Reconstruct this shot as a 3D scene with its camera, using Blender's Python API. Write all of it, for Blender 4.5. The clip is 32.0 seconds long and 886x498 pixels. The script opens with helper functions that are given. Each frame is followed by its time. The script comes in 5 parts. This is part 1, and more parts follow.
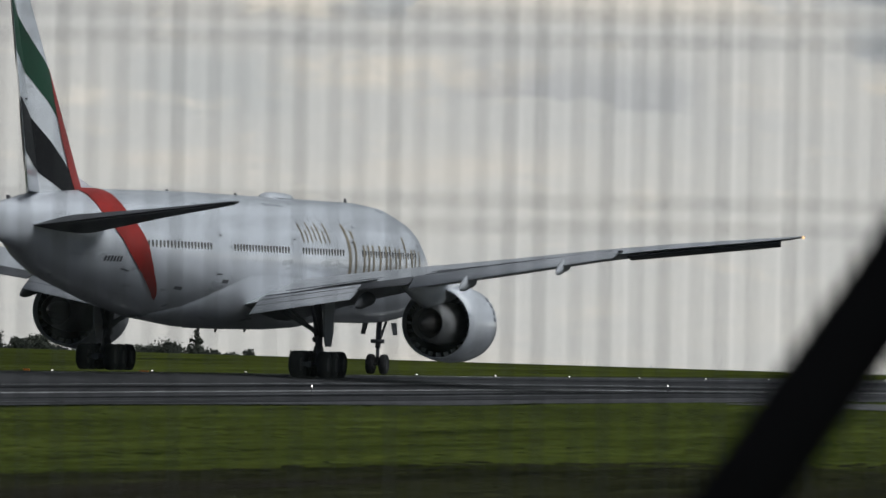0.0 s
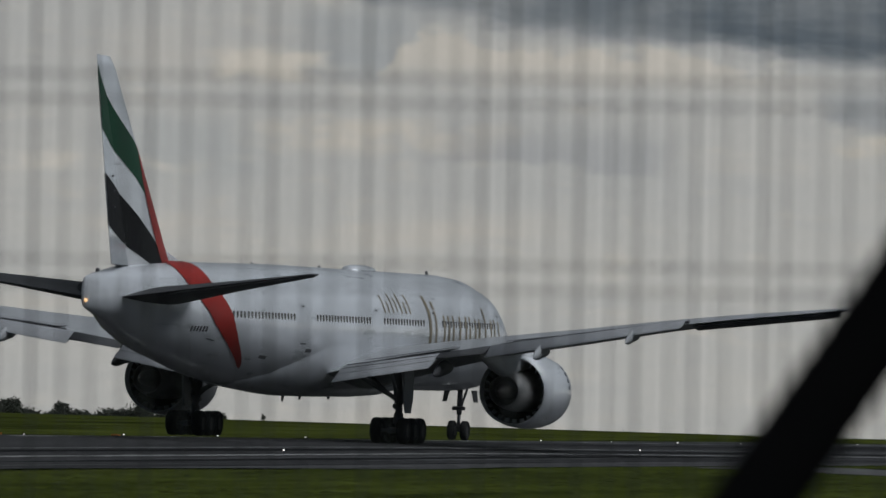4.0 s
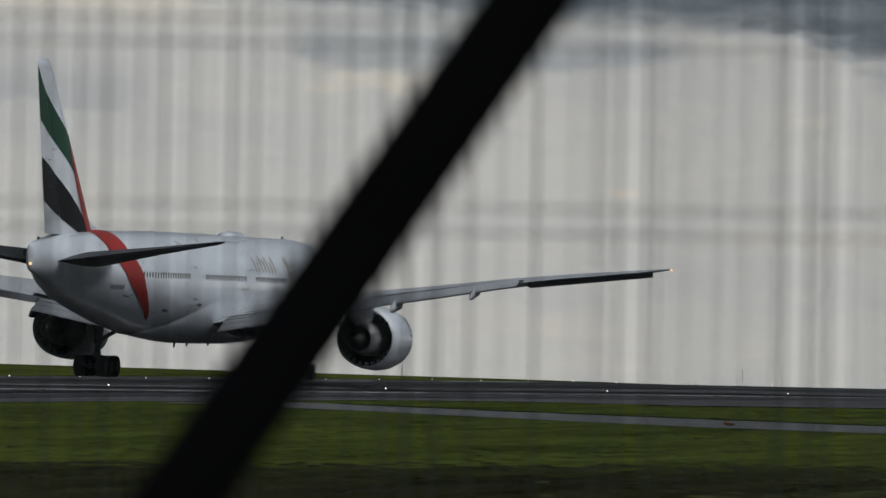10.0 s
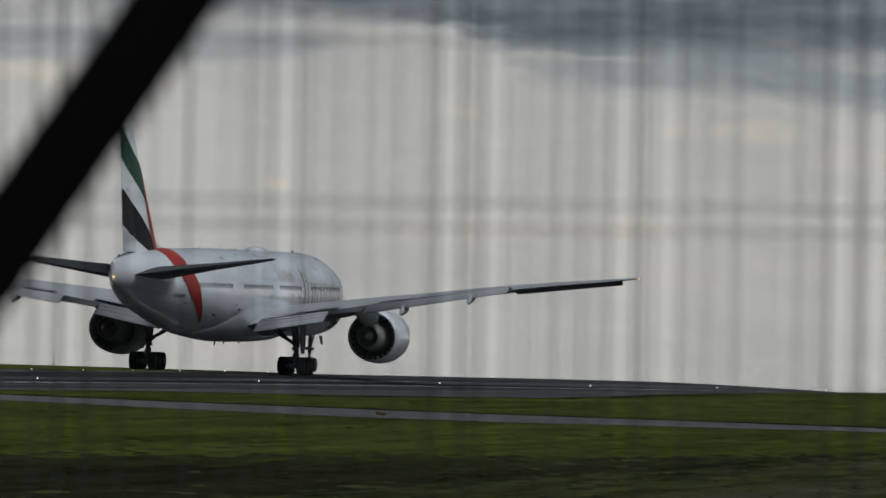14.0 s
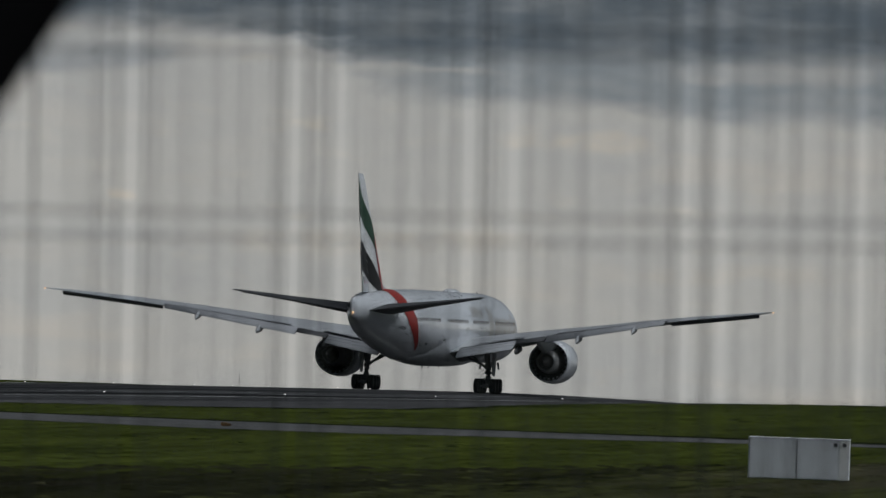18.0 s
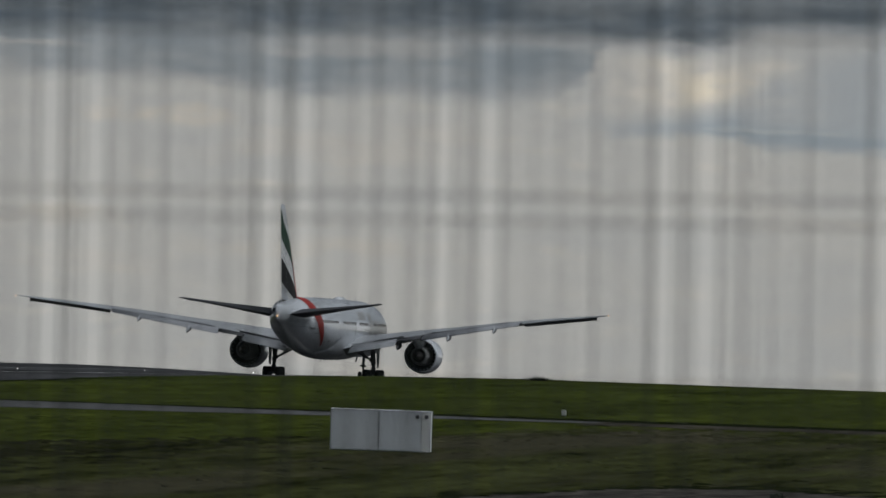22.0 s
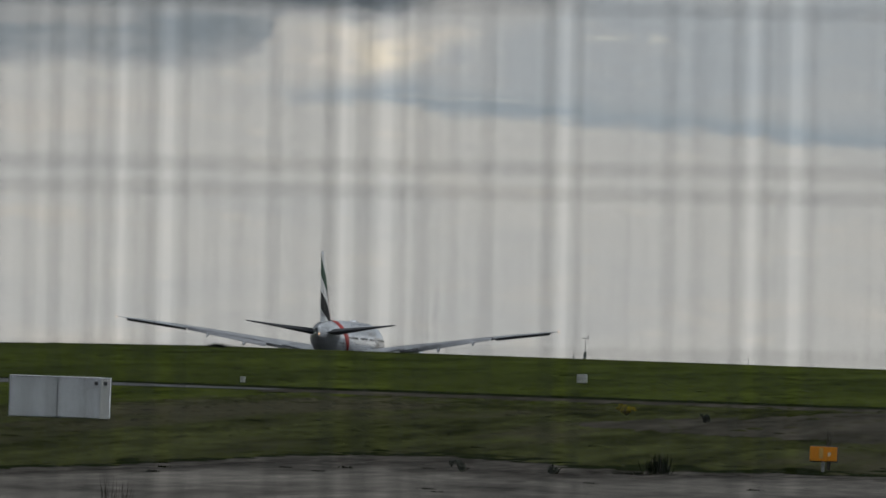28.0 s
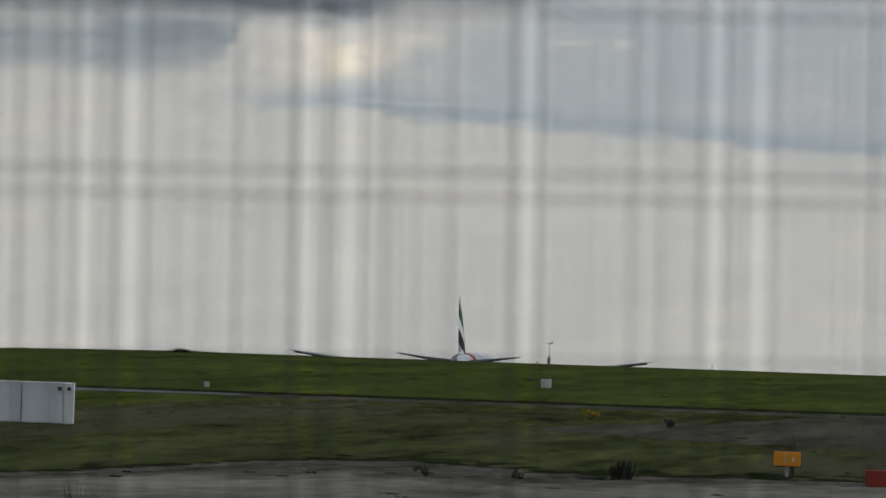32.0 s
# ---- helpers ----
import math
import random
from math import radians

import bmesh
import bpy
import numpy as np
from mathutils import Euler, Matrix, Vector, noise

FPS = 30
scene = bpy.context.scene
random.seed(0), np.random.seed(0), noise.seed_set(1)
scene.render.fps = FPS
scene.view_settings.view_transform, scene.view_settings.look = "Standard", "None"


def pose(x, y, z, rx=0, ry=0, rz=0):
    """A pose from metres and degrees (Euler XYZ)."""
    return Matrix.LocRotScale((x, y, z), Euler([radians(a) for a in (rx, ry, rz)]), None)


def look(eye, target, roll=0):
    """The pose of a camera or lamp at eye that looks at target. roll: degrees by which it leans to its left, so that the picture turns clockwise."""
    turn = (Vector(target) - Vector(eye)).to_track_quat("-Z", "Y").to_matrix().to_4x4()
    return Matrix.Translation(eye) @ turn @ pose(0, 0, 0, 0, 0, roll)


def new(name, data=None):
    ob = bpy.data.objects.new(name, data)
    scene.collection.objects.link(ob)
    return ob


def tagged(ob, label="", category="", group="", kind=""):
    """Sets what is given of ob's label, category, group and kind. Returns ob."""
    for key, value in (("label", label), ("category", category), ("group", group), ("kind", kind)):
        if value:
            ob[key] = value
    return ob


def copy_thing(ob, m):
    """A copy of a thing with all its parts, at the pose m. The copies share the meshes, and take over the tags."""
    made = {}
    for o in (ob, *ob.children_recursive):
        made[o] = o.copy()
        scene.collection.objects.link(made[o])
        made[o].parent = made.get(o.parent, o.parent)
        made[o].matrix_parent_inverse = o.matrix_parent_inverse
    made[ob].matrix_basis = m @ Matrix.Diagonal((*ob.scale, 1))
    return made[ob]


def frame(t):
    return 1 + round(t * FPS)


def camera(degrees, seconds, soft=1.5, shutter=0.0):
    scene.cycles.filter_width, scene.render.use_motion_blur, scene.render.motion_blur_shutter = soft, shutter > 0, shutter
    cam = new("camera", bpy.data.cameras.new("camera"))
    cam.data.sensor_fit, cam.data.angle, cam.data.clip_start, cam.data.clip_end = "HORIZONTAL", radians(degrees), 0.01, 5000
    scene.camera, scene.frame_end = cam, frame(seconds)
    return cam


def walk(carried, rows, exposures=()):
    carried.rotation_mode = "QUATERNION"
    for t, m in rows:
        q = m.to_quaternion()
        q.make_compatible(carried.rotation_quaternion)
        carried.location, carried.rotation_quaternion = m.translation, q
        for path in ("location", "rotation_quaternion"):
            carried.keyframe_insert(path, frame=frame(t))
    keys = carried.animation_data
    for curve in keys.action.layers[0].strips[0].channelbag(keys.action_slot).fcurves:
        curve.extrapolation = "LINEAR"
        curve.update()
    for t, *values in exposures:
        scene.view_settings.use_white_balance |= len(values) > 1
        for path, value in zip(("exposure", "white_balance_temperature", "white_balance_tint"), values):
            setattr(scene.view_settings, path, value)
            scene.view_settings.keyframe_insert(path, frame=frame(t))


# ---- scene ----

EYE = (0.0, 0.0, 4.7)
VIEW = [  # seconds, pan from the runway's heading and tilt up, in degrees
    (0, -16.6111, 0.2411), (0.5, -16.6177, 0.3541), (1, -16.5893, 0.4627), (1.5, -16.5689, 0.5765), (2, -16.5375, 0.5937),
    (2.5, -16.5058, 0.6110), (4.5, -16.4449, 0.6453), (5, -16.4310, 0.6353), (5.5, -16.2155, 0.6238), (6, -15.8086, 0.5357),
    (6.5, -15.5523, 0.5583), (7, -15.0907, 0.5754), (7.5, -14.8962, 0.5281), (8, -14.3065, 0.6401), (8.5, -14.0057, 0.5453),
    (9, -13.6465, 0.4222), (9.5, -13.3777, 0.3428), (10, -13.1342, 0.3525), (10.5, -12.7123, 0.3983), (11, -12.5721, 0.3728),
    (11.5, -12.4764, 0.4085), (12, -12.4875, 0.3798), (12.5, -12.4679, 0.3173), (13, -12.0701, 0.3312), (13.5, -11.6664, 0.3778),
    (14, -10.9682, 0.3629), (14.5, -10.6940, 0.4216), (16.5, -10.7037, 0.4214), (17, -10.3145, 0.4196), (17.5, -10.2236, 0.4036),
    (18, -10.0100, 0.4640), (18.5, -9.6258, 0.4038), (19, -9.1380, 0.3621), (19.5, -9.1221, 0.2609), (20, -8.8714, 0.2371),
    (20.5, -8.5888, 0.3136), (21, -7.8271, 0.2827), (21.5, -7.4441, 0.4146), (22, -7.4070, 0.3783), (22.5, -7.3665, 0.4566),
    (23, -7.3132, 0.4139), (23.5, -7.0166, 0.4724), (24, -6.7699, 0.3761), (24.5, -6.7910, 0.3878), (26.5, -6.2976, 0.3513),
    (27, -6.1380, 0.3203), (27.5, -5.8048, 0.2956), (28, -5.4045, 0.2387), (28.5, -5.2764, 0.2398), (29, -5.3198, 0.2199),
    (29.5, -5.3363, 0.2302), (30, -5.2635, 0.2091), (30.5, -5.2551, 0.1845), (31, -5.2644, 0.2079), (31.5, -5.2078, 0.2185),
    (32, -5.1808, 0.2776),
]


def view(pan, tilt):
    p, e = radians(pan), radians(tilt)
    way = Vector((math.sin(p) * math.cos(e), math.cos(p) * math.cos(e), math.sin(e)))
    return look(EYE, Vector(EYE) + way * 100.0, 1.973)


cam = camera(5.506, 32.0, soft=1.5)
cam.data.dof.use_dof = True
cam.data.dof.focus_distance = 650.0
cam.data.dof.aperture_fstop = 51.0
walk(cam, [(t, view(p, e)) for t, p, e in VIEW],
     exposures=[(0, 0.42), (1, 0.2), (2, 0.03), (5, -0.14), (6, 0.0), (9, 0.04), (10, 0.08), (11, 0.14), (12, 0.1), (14, 0.08), (17, -0.13), (18, -0.15), (19, -0.12), (20, 0.12), (21, 0.13), (22, -0.13), (24, 0.07), (27, 0.09), (28, 0.16), (31, 0.28), (32, 0.26)])

# ---- light ----
world = bpy.data.worlds.new("overcast")
scene.world = world
world.use_nodes = True
wn = world.node_tree
sky = wn.nodes.new("ShaderNodeTexSky")
sky.sky_type = "NISHITA"
sky.sun_disc = False
sky.sun_elevation = radians(60)
sky.sun_rotation = radians(99)
sky.air_density, sky.dust_density, sky.ozone_density = 0.8, 0.3, 1.0
wn.nodes["Background"].inputs["Strength"].default_value = 0.013
wn.links.new(sky.outputs["Color"], wn.nodes["Background"].inputs["Color"])

sun = new("sun", bpy.data.lights.new("sun", "SUN"))
sun.data.energy = 2.25
sun.data.angle = radians(66)
sun.data.color = (0.935, 0.975, 1.0)
sun.matrix_world = look((26, -4, 45), (0, 0, 0))


# ---- materials ----
def mat(name, colour, rough=0.6, metal=0.0, var=0.15, size=1.0, fine=6.0, bump=0.0, spec=0.5, tint=None, stretch=(1, 1, 1), island=0.0, patch=None):
    """A painted or natural surface with variation at two scales, sizes in metres."""
    m = bpy.data.materials.new(name)
    m.use_nodes = True
    nt = m.node_tree
    n, l = nt.nodes, nt.links
    b = n["Principled BSDF"]
    b.inputs["Roughness"].default_value = rough
    b.inputs["Metallic"].default_value = metal
    b.inputs["Specular IOR Level"].default_value = spec
    co = n.new("ShaderNodeTexCoord")
    mp = n.new("ShaderNodeMapping")
    mp.inputs["Scale"].default_value = stretch
    l.new(co.outputs["Object"], mp.inputs["Vector"])
    big = n.new("ShaderNodeTexNoise")
    big.inputs["Scale"].default_value = 1.0 / size
    big.inputs["Detail"].default_value = 5
    small = n.new("ShaderNodeTexNoise")
    small.inputs["Scale"].default_value = fine / size
    small.inputs["Detail"].default_value = 4
    l.new(mp.outputs["Vector"], big.inputs["Vector"])
    l.new(mp.outputs["Vector"], small.inputs["Vector"])
    mixf = n.new("ShaderNodeMath")
    mixf.operation = "MULTIPLY_ADD"
    mixf.inputs[1].default_value = 0.6
    half = n.new("ShaderNodeMath")
    half.operation = "MULTIPLY"
    half.inputs[1].default_value = 0.4
    l.new(small.outputs["Fac"], half.inputs[0])
    l.new(big.outputs["Fac"], mixf.inputs[0])
    l.new(half.outputs[0], mixf.inputs[2])
    ramp = n.new("ShaderNodeValToRGB")
    c = Vector(colour)
    dark = c * (1 - var)
    light = Vector(tint) if tint else c * (1 + var)
    ramp.color_ramp.elements[0].position = 0.32
    ramp.color_ramp.elements[0].color = (*dark, 1)
    ramp.color_ramp.elements[1].position = 0.68
    ramp.color_ramp.elements[1].color = (*[min(1, v) for v in light], 1)
    l.new(mixf.outputs[0], ramp.inputs["Fac"])
    shade = ramp.outputs["Color"]
    if patch:
        wide = n.new("ShaderNodeTexNoise")
        wide.inputs["Scale"].default_value = 0.42 / size
        wide.inputs["Detail"].default_value = 6
        wide.inputs["Roughness"].default_value = 0.62
        l.new(mp.outputs["Vector"], wide.inputs["Vector"])
        pr = n.new("ShaderNodeMapRange")
        pr.interpolation_type = "SMOOTHSTEP"
        pr.inputs["From Min"].default_value, pr.inputs["From Max"].default_value = 0.47, 0.62
        l.new(wide.outputs["Fac"], pr.inputs["Value"])
        tone = n.new("ShaderNodeMix")
        tone.data_type = "RGBA"
        l.new(pr.outputs["Result"], tone.inputs["Factor"])
        l.new(shade, tone.inputs["A"])
        worn = n.new("ShaderNodeMix")
        worn.data_type = "RGBA"
        worn.inputs["A"].default_value = (*[v * 0.55 for v in patch], 1)
        worn.inputs["B"].default_value = (*patch, 1)
        l.new(small.outputs["Fac"], worn.inputs["Factor"])
        l.new(worn.outputs["Result"], tone.inputs["B"])
        shade = tone.outputs["Result"]
    if island:
        oi = n.new("ShaderNodeNewGeometry")
        hs = n.new("ShaderNodeHueSaturation")
        mr = n.new("ShaderNodeMapRange")
        mr.inputs["To Min"].default_value = 1 - island
        mr.inputs["To Max"].default_value = 1 + island
        l.new(oi.outputs["Random Per Island"], mr.inputs["Value"])
        l.new(mr.outputs["Result"], hs.inputs["Value"])
        l.new(shade, hs.inputs["Color"])
        l.new(hs.outputs["Color"], b.inputs["Base Color"])
    else:
        l.new(shade, b.inputs["Base Color"])
    rr = n.new("ShaderNodeMapRange")
    rr.inputs["To Min"].default_value = max(0.02, rough - 0.1)
    rr.inputs["To Max"].default_value = min(1, rough + 0.12)
    l.new(small.outputs["Fac"], rr.inputs["Value"])
    l.new(rr.outputs["Result"], b.inputs["Roughness"])
    if bump:
        bp = n.new("ShaderNodeBump")
        bp.inputs["Strength"].default_value = 0.6
        bp.inputs["Distance"].default_value = bump
        l.new(mixf.outputs[0], bp.inputs["Height"])
        l.new(bp.outputs["Normal"], b.inputs["Normal"])
    return m


def fade(m, start, end, ragged, size):
    """Let a sheet thin out raggedly across its width, where its UV runs from start (solid) to end (gone)."""
    n, l = m.node_tree.nodes, m.node_tree.links
    uv = n.new("ShaderNodeUVMap")
    uv.uv_map = "across"
    sep = n.new("ShaderNodeSeparateXYZ")
    l.new(uv.outputs["UV"], sep.inputs[0])
    co = n.new("ShaderNodeTexCoord")
    mp = n.new("ShaderNodeMapping")
    mp.inputs["Scale"].default_value = (1, 0.3, 1)
    l.new(co.outputs["Object"], mp.inputs["Vector"])
    grain = n.new("ShaderNodeTexNoise")
    grain.inputs["Scale"].default_value = 1.0 / size
    grain.inputs["Detail"].default_value = 6
    grain.inputs["Roughness"].default_value = 0.65
    l.new(mp.outputs["Vector"], grain.inputs["Vector"])
    wob = n.new("ShaderNodeMath")
    wob.operation = "MULTIPLY_ADD"
    wob.inputs[1].default_value = ragged
    l.new(grain.outputs["Fac"], wob.inputs[0])
    l.new(sep.outputs[0], wob.inputs[2])
    mr = n.new("ShaderNodeMapRange")
    mr.inputs["From Min"].default_value, mr.inputs["From Max"].default_value = end + ragged / 2, start + ragged / 2
    l.new(wob.outputs[0], mr.inputs["Value"])
    clear = n.new("ShaderNodeBsdfTransparent")
    mix = n.new("ShaderNodeMixShader")
    l.new(mr.outputs["Result"], mix.inputs["Fac"])
    l.new(clear.outputs[0], mix.inputs[1])
    l.new(n["Principled BSDF"].outputs[0], mix.inputs[2])
    l.new(mix.outputs[0], n["Material Output"].inputs["Surface"])


def glow(name, colour, strength):
    m = bpy.data.materials.new(name)
    m.use_nodes = True
    b = m.node_tree.nodes["Principled BSDF"]
    b.inputs["Base Color"].default_value = (*colour, 1)
    b.inputs["Emission Color"].default_value = (*colour, 1)
    b.inputs["Emission Strength"].default_value = strength
    return m


WHITE = mat("white_aircraft_paint", (0.755, 0.782, 0.825), 0.30, var=0.15, size=3.0, fine=5, stretch=(1, 0.16, 1), bump=0.012)
WHITE.node_tree.nodes["Principled BSDF"].inputs["Coat Weight"].default_value = 0.75
WHITE.node_tree.nodes["Principled BSDF"].inputs["Coat Roughness"].default_value = 0.06
GREY = mat("grey_wing_paint", (0.36, 0.375, 0.395), 0.5, var=0.10, size=3.0, fine=8, stretch=(1, 0.3, 1), spec=0.25)
PALE = mat("pale_grey_paint", (0.62, 0.635, 0.65), 0.45, var=0.10, size=1.5, fine=6, spec=0.3)
# grey aircraft paint with the shade of undersides put into its colour
UNDER = mat("shaded_grey_paint", (0.07, 0.072, 0.078), 0.6, var=0.15, size=3.0, spec=0.1)
FLAP = mat("grey_flap_paint", (0.29, 0.30, 0.32), 0.6, var=0.12, size=2.0, spec=0.2)
DARKGREY = mat("dark_grey_paint", (0.07, 0.07, 0.08), 0.55, var=0.2, size=1.0)
RED = mat("red_paint", (0.34, 0.030, 0.024), 0.38, var=0.10, size=2.0, spec=0.12)
GREEN = mat("green_paint", (0.017, 0.070, 0.040), 0.4, var=0.10, size=2.0, spec=0.04)
BLACK = mat("black_paint", (0.012, 0.012, 0.014), 0.45, var=0.2, size=2.0, spec=0.04)
GOLD = mat("gold_lettering", (0.29, 0.245, 0.175), 0.4, 0.1, var=0.10, size=1.0)
TYRE = mat("tyre_rubber", (0.015, 0.015, 0.016), 0.85, var=0.2, size=0.4)
RIM = mat("wheel_hub_metal", (0.07, 0.07, 0.072), 0.55, 0.4, var=0.15, size=0.3)
STEEL = mat("gear_leg_metal", (0.16, 0.16, 0.17), 0.4, 0.5, var=0.2, size=0.5)
BARE = mat("bare_engine_metal", (0.42, 0.415, 0.41), 0.40, 0.25, var=0.2, size=0.7)
HOT = mat("heat_stained_exhaust_metal", (0.22, 0.20, 0.185), 0.5, 0.5, var=0.25, size=0.6)
SOOT = mat("dark_duct_lining", (0.02, 0.02, 0.022), 0.7, var=0.2, size=0.6)
PANE = mat("dark_window_pane", (0.055, 0.058, 0.066), 0.12, var=0.1, size=0.3)
DOORSEAM = mat("pale_door_seam", (0.60, 0.615, 0.64), 0.5, var=0.1, size=0.5)
SEAM = mat("dark_panel_seam", (0.10, 0.10, 0.11), 0.6, var=0.1, size=0.5)
GRASS = mat("mown_grass", (0.026, 0.037, 0.0080), 0.95, var=0.6, size=3.2, fine=4, spec=0.0, tint=(0.080, 0.097, 0.0205), stretch=(0.7, 0.06, 1))
ROUGH = mat("coarse_dry_grass", (0.023, 0.027, 0.0100), 0.95, var=0.75, size=3.0, fine=4, spec=0.0, tint=(0.068, 0.076, 0.028), stretch=(0.8, 0.07, 1), patch=(0.072, 0.068, 0.042))
fade(ROUGH, 0.80, 1.0, 0.30, 2.5)
ASPHALT = mat("wet_runway_asphalt", (0.0130, 0.0130, 0.0146), 0.6, var=0.7, size=4.5, fine=5, spec=0.035, tint=(0.066, 0.066, 0.070), stretch=(0.9, 0.010, 1))
ROADTOP = mat("worn_road_asphalt", (0.106, 0.107, 0.109), 0.85, var=0.25, size=5.0, fine=12, spec=0.02)
CONCRETE = mat("weathered_concrete", (0.098, 0.090, 0.080), 0.9, var=0.6, size=2.4, fine=5, spec=0.02, tint=(0.215, 0.198, 0.176), stretch=(0.6, 0.16, 1))
GRAVEL = mat("brown_gravel", (0.036, 0.036, 0.024), 0.95, var=0.5, size=2.2, fine=5, spec=0.0, tint=(0.092, 0.083, 0.068), stretch=(0.8, 0.06, 1))
TURF = mat("tufted_turf", (0.033, 0.046, 0.0100), 0.95, var=0.4, size=4.0, fine=4, spec=0.0, tint=(0.070, 0.088, 0.0195), stretch=(0.8, 0.06, 1), island=0.07)
TUSSOCK = mat("dry_tussock", (0.024, 0.029, 0.0105), 0.95, var=0.78, size=3.0, fine=4, spec=0.0, tint=(0.070, 0.078, 0.028), stretch=(0.8, 0.07, 1), island=0.07, patch=(0.072, 0.068, 0.042))
# dark soil and grass; lens vignetting is also put into this colour
DARKSOIL = mat("darkened_trodden_grass", (0.0105, 0.0120, 0.0056), 0.95, var=0.6, size=3.0, fine=5, spec=0.0, tint=(0.034, 0.036, 0.0165), stretch=(0.8, 0.07, 1), island=0.1, patch=(0.027, 0.025, 0.0175))
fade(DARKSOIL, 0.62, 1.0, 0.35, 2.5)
# dark turf and weeds; also stands for ditch and overhang shade
DITCH = mat("dark_ditch_grass", (0.0115, 0.0150, 0.0055), 0.95, var=0.4, size=5.0, spec=0.0)
SHOULDER = mat("grey_shoulder_asphalt", (0.054, 0.054, 0.057), 0.8, var=0.35, size=5.0, fine=8, spec=0.03, tint=(0.1025, 0.1025, 0.1075), stretch=(1, 0.05, 1))
DIRT = mat("dark_dirt_on_concrete", (0.052, 0.047, 0.041), 0.95, var=0.6, size=1.6, fine=4, spec=0.0, tint=(0.120, 0.110, 0.098), stretch=(1.0, 0.14, 1))
fade(DIRT, 0.62, 0.05, 0.8, 0.9)
PAINTLINE = mat("worn_white_line_paint", (0.26, 0.26, 0.26), 0.8, var=0.75, size=5.0, fine=9, spec=0.02, stretch=(1, 0.12, 1))
CABINET = mat("pale_grey_cabinet_paint", (0.76, 0.785, 0.82), 0.65, var=0.10, size=0.9, fine=7, spec=0.2)
# cabinet paint made brighter for the face that catches the light
CABINET_EDGE = mat("lit_cabinet_paint", (0.92, 0.92, 0.90), 0.5, var=0.05, size=0.8)
ORANGE = glow("lit_amber_sign_panel", (0.72, 0.27, 0.012), 0.06)
SIGNRED = mat("red_sign_panel", (0.35, 0.03, 0.015), 0.5, var=0.15, size=0.5)
POSTWHITE = mat("white_post_paint", (0.80, 0.80, 0.78), 0.5, var=0.12, size=0.3)
MAST = mat("weathered_mast_metal", (0.42, 0.43, 0.44), 0.6, 0.2, var=0.2, size=0.5)
WIRE = mat("dark_coated_wire", (0.045, 0.05, 0.05), 0.6, var=0.2, size=0.05)
BARMAT = mat("black_steel_bar", (0.006, 0.006, 0.0065), 0.95, var=0.2, size=0.1, spec=0.0)
LEAF = mat("dark_foliage", (0.060, 0.066, 0.052), 0.9, var=0.4, size=2.0, spec=0.1)
TREELEAF = mat("grey_green_foliage", (0.052, 0.058, 0.046), 0.9, var=0.35, size=2.0, spec=0.05)
BARK = mat("grey_brown_bark", (0.08, 0.065, 0.05), 0.9, var=0.3, size=0.5)
LAMP_WHITE = glow("white_runway_lamp", (1.0, 0.95, 0.92), 1.5)
LAMP_AMBER = glow("amber_navigation_lamp", (1.0, 0.6, 0.3), 1.2)


# ---- building blocks ----
def part(name, bm, material, parent, label="", smooth=False):
    me = bpy.data.meshes.new(name)
    bm.to_mesh(me)
    bm.free()
    me.materials.append(material)
    if smooth:
        me.polygons.foreach_set("use_smooth", [True] * len(me.polygons))
    ob = new(name, me)
    if parent:
        ob.parent = parent
    return tagged(ob, label)


def thing(name, m, label, category, group=""):
    ob = new(name)
    ob.matrix_world = m
    return tagged(ob, label, category, group)


def loft(bm, rings, caps=True, closed=True):
    """A skin over rings of equal count."""
    vs = [[bm.verts.new(p) for p in r] for r in rings]
    n = len(vs[0])
    for a, b in zip(vs, vs[1:]):
        for i in range(n if closed else n - 1):
            j = (i + 1) % n
            bm.faces.new((a[i], a[j], b[j], b[i]))
    if caps and closed:
        bm.faces.new(vs[0][::-1])
        bm.faces.new(vs[-1])
    bmesh.ops.recalc_face_normals(bm, faces=bm.faces)
    return bm


def box(bm, x0, x1, y0, y1, z0, z1, bevel=0.0):
    r = bmesh.ops.create_cube(bm, size=1, matrix=Matrix.Translation(((x0 + x1) / 2, (y0 + y1) / 2, (z0 + z1) / 2)) @ Matrix.Diagonal((x1 - x0, y1 - y0, z1 - z0, 1)))
    if bevel:
        ed = list({e for v in r["verts"] for e in v.link_edges})
        bmesh.ops.bevel(bm, geom=ed, offset=bevel, segments=2, affect="EDGES", profile=0.7)
    return bm


def rod(bm, a, b, r0, r1=None, seg=12):
    a, b = Vector(a), Vector(b)
    m = Matrix.Translation((a + b) / 2) @ (b - a).to_track_quat("Z", "Y").to_matrix().to_4x4()
    bmesh.ops.create_cone(bm, cap_ends=True, segments=seg, radius1=r0, radius2=r0 if r1 is None else r1, depth=(b - a).length, matrix=m)
    return bm


def turned(bm, profile, seg=40, axis="y"):
    """A body turned about the y axis from (y, radius) pairs."""
    rings = [[(r * math.cos(2 * math.pi * i / seg), y, r * math.sin(2 * math.pi * i / seg)) for i in range(seg)] for y, r in profile]
    return loft(bm, rings, caps=False)


def step(e0, e1, v):
    u = min(1.0, max(0.0, (v - e0) / (e1 - e0)))
    return u * u * (3 - 2 * u)


# ---- ground ----
PROFILE_Y = [-400, 0, 10, 60, 300, 435, 475, 544, 621, 722, 761, 847, 900, 1050, 1260, 1426, 1643, 2500, 4700]
PROFILE_Z = [3.1, 3.1, 3.0, 0.0, 0.0, 0.13, -0.03, -0.27, -0.60, -1.08, -1.26, -1.72, -2.35, -4.35, -8.10, -11.2, -15.2, -40, -115]
CROWN = -142.7


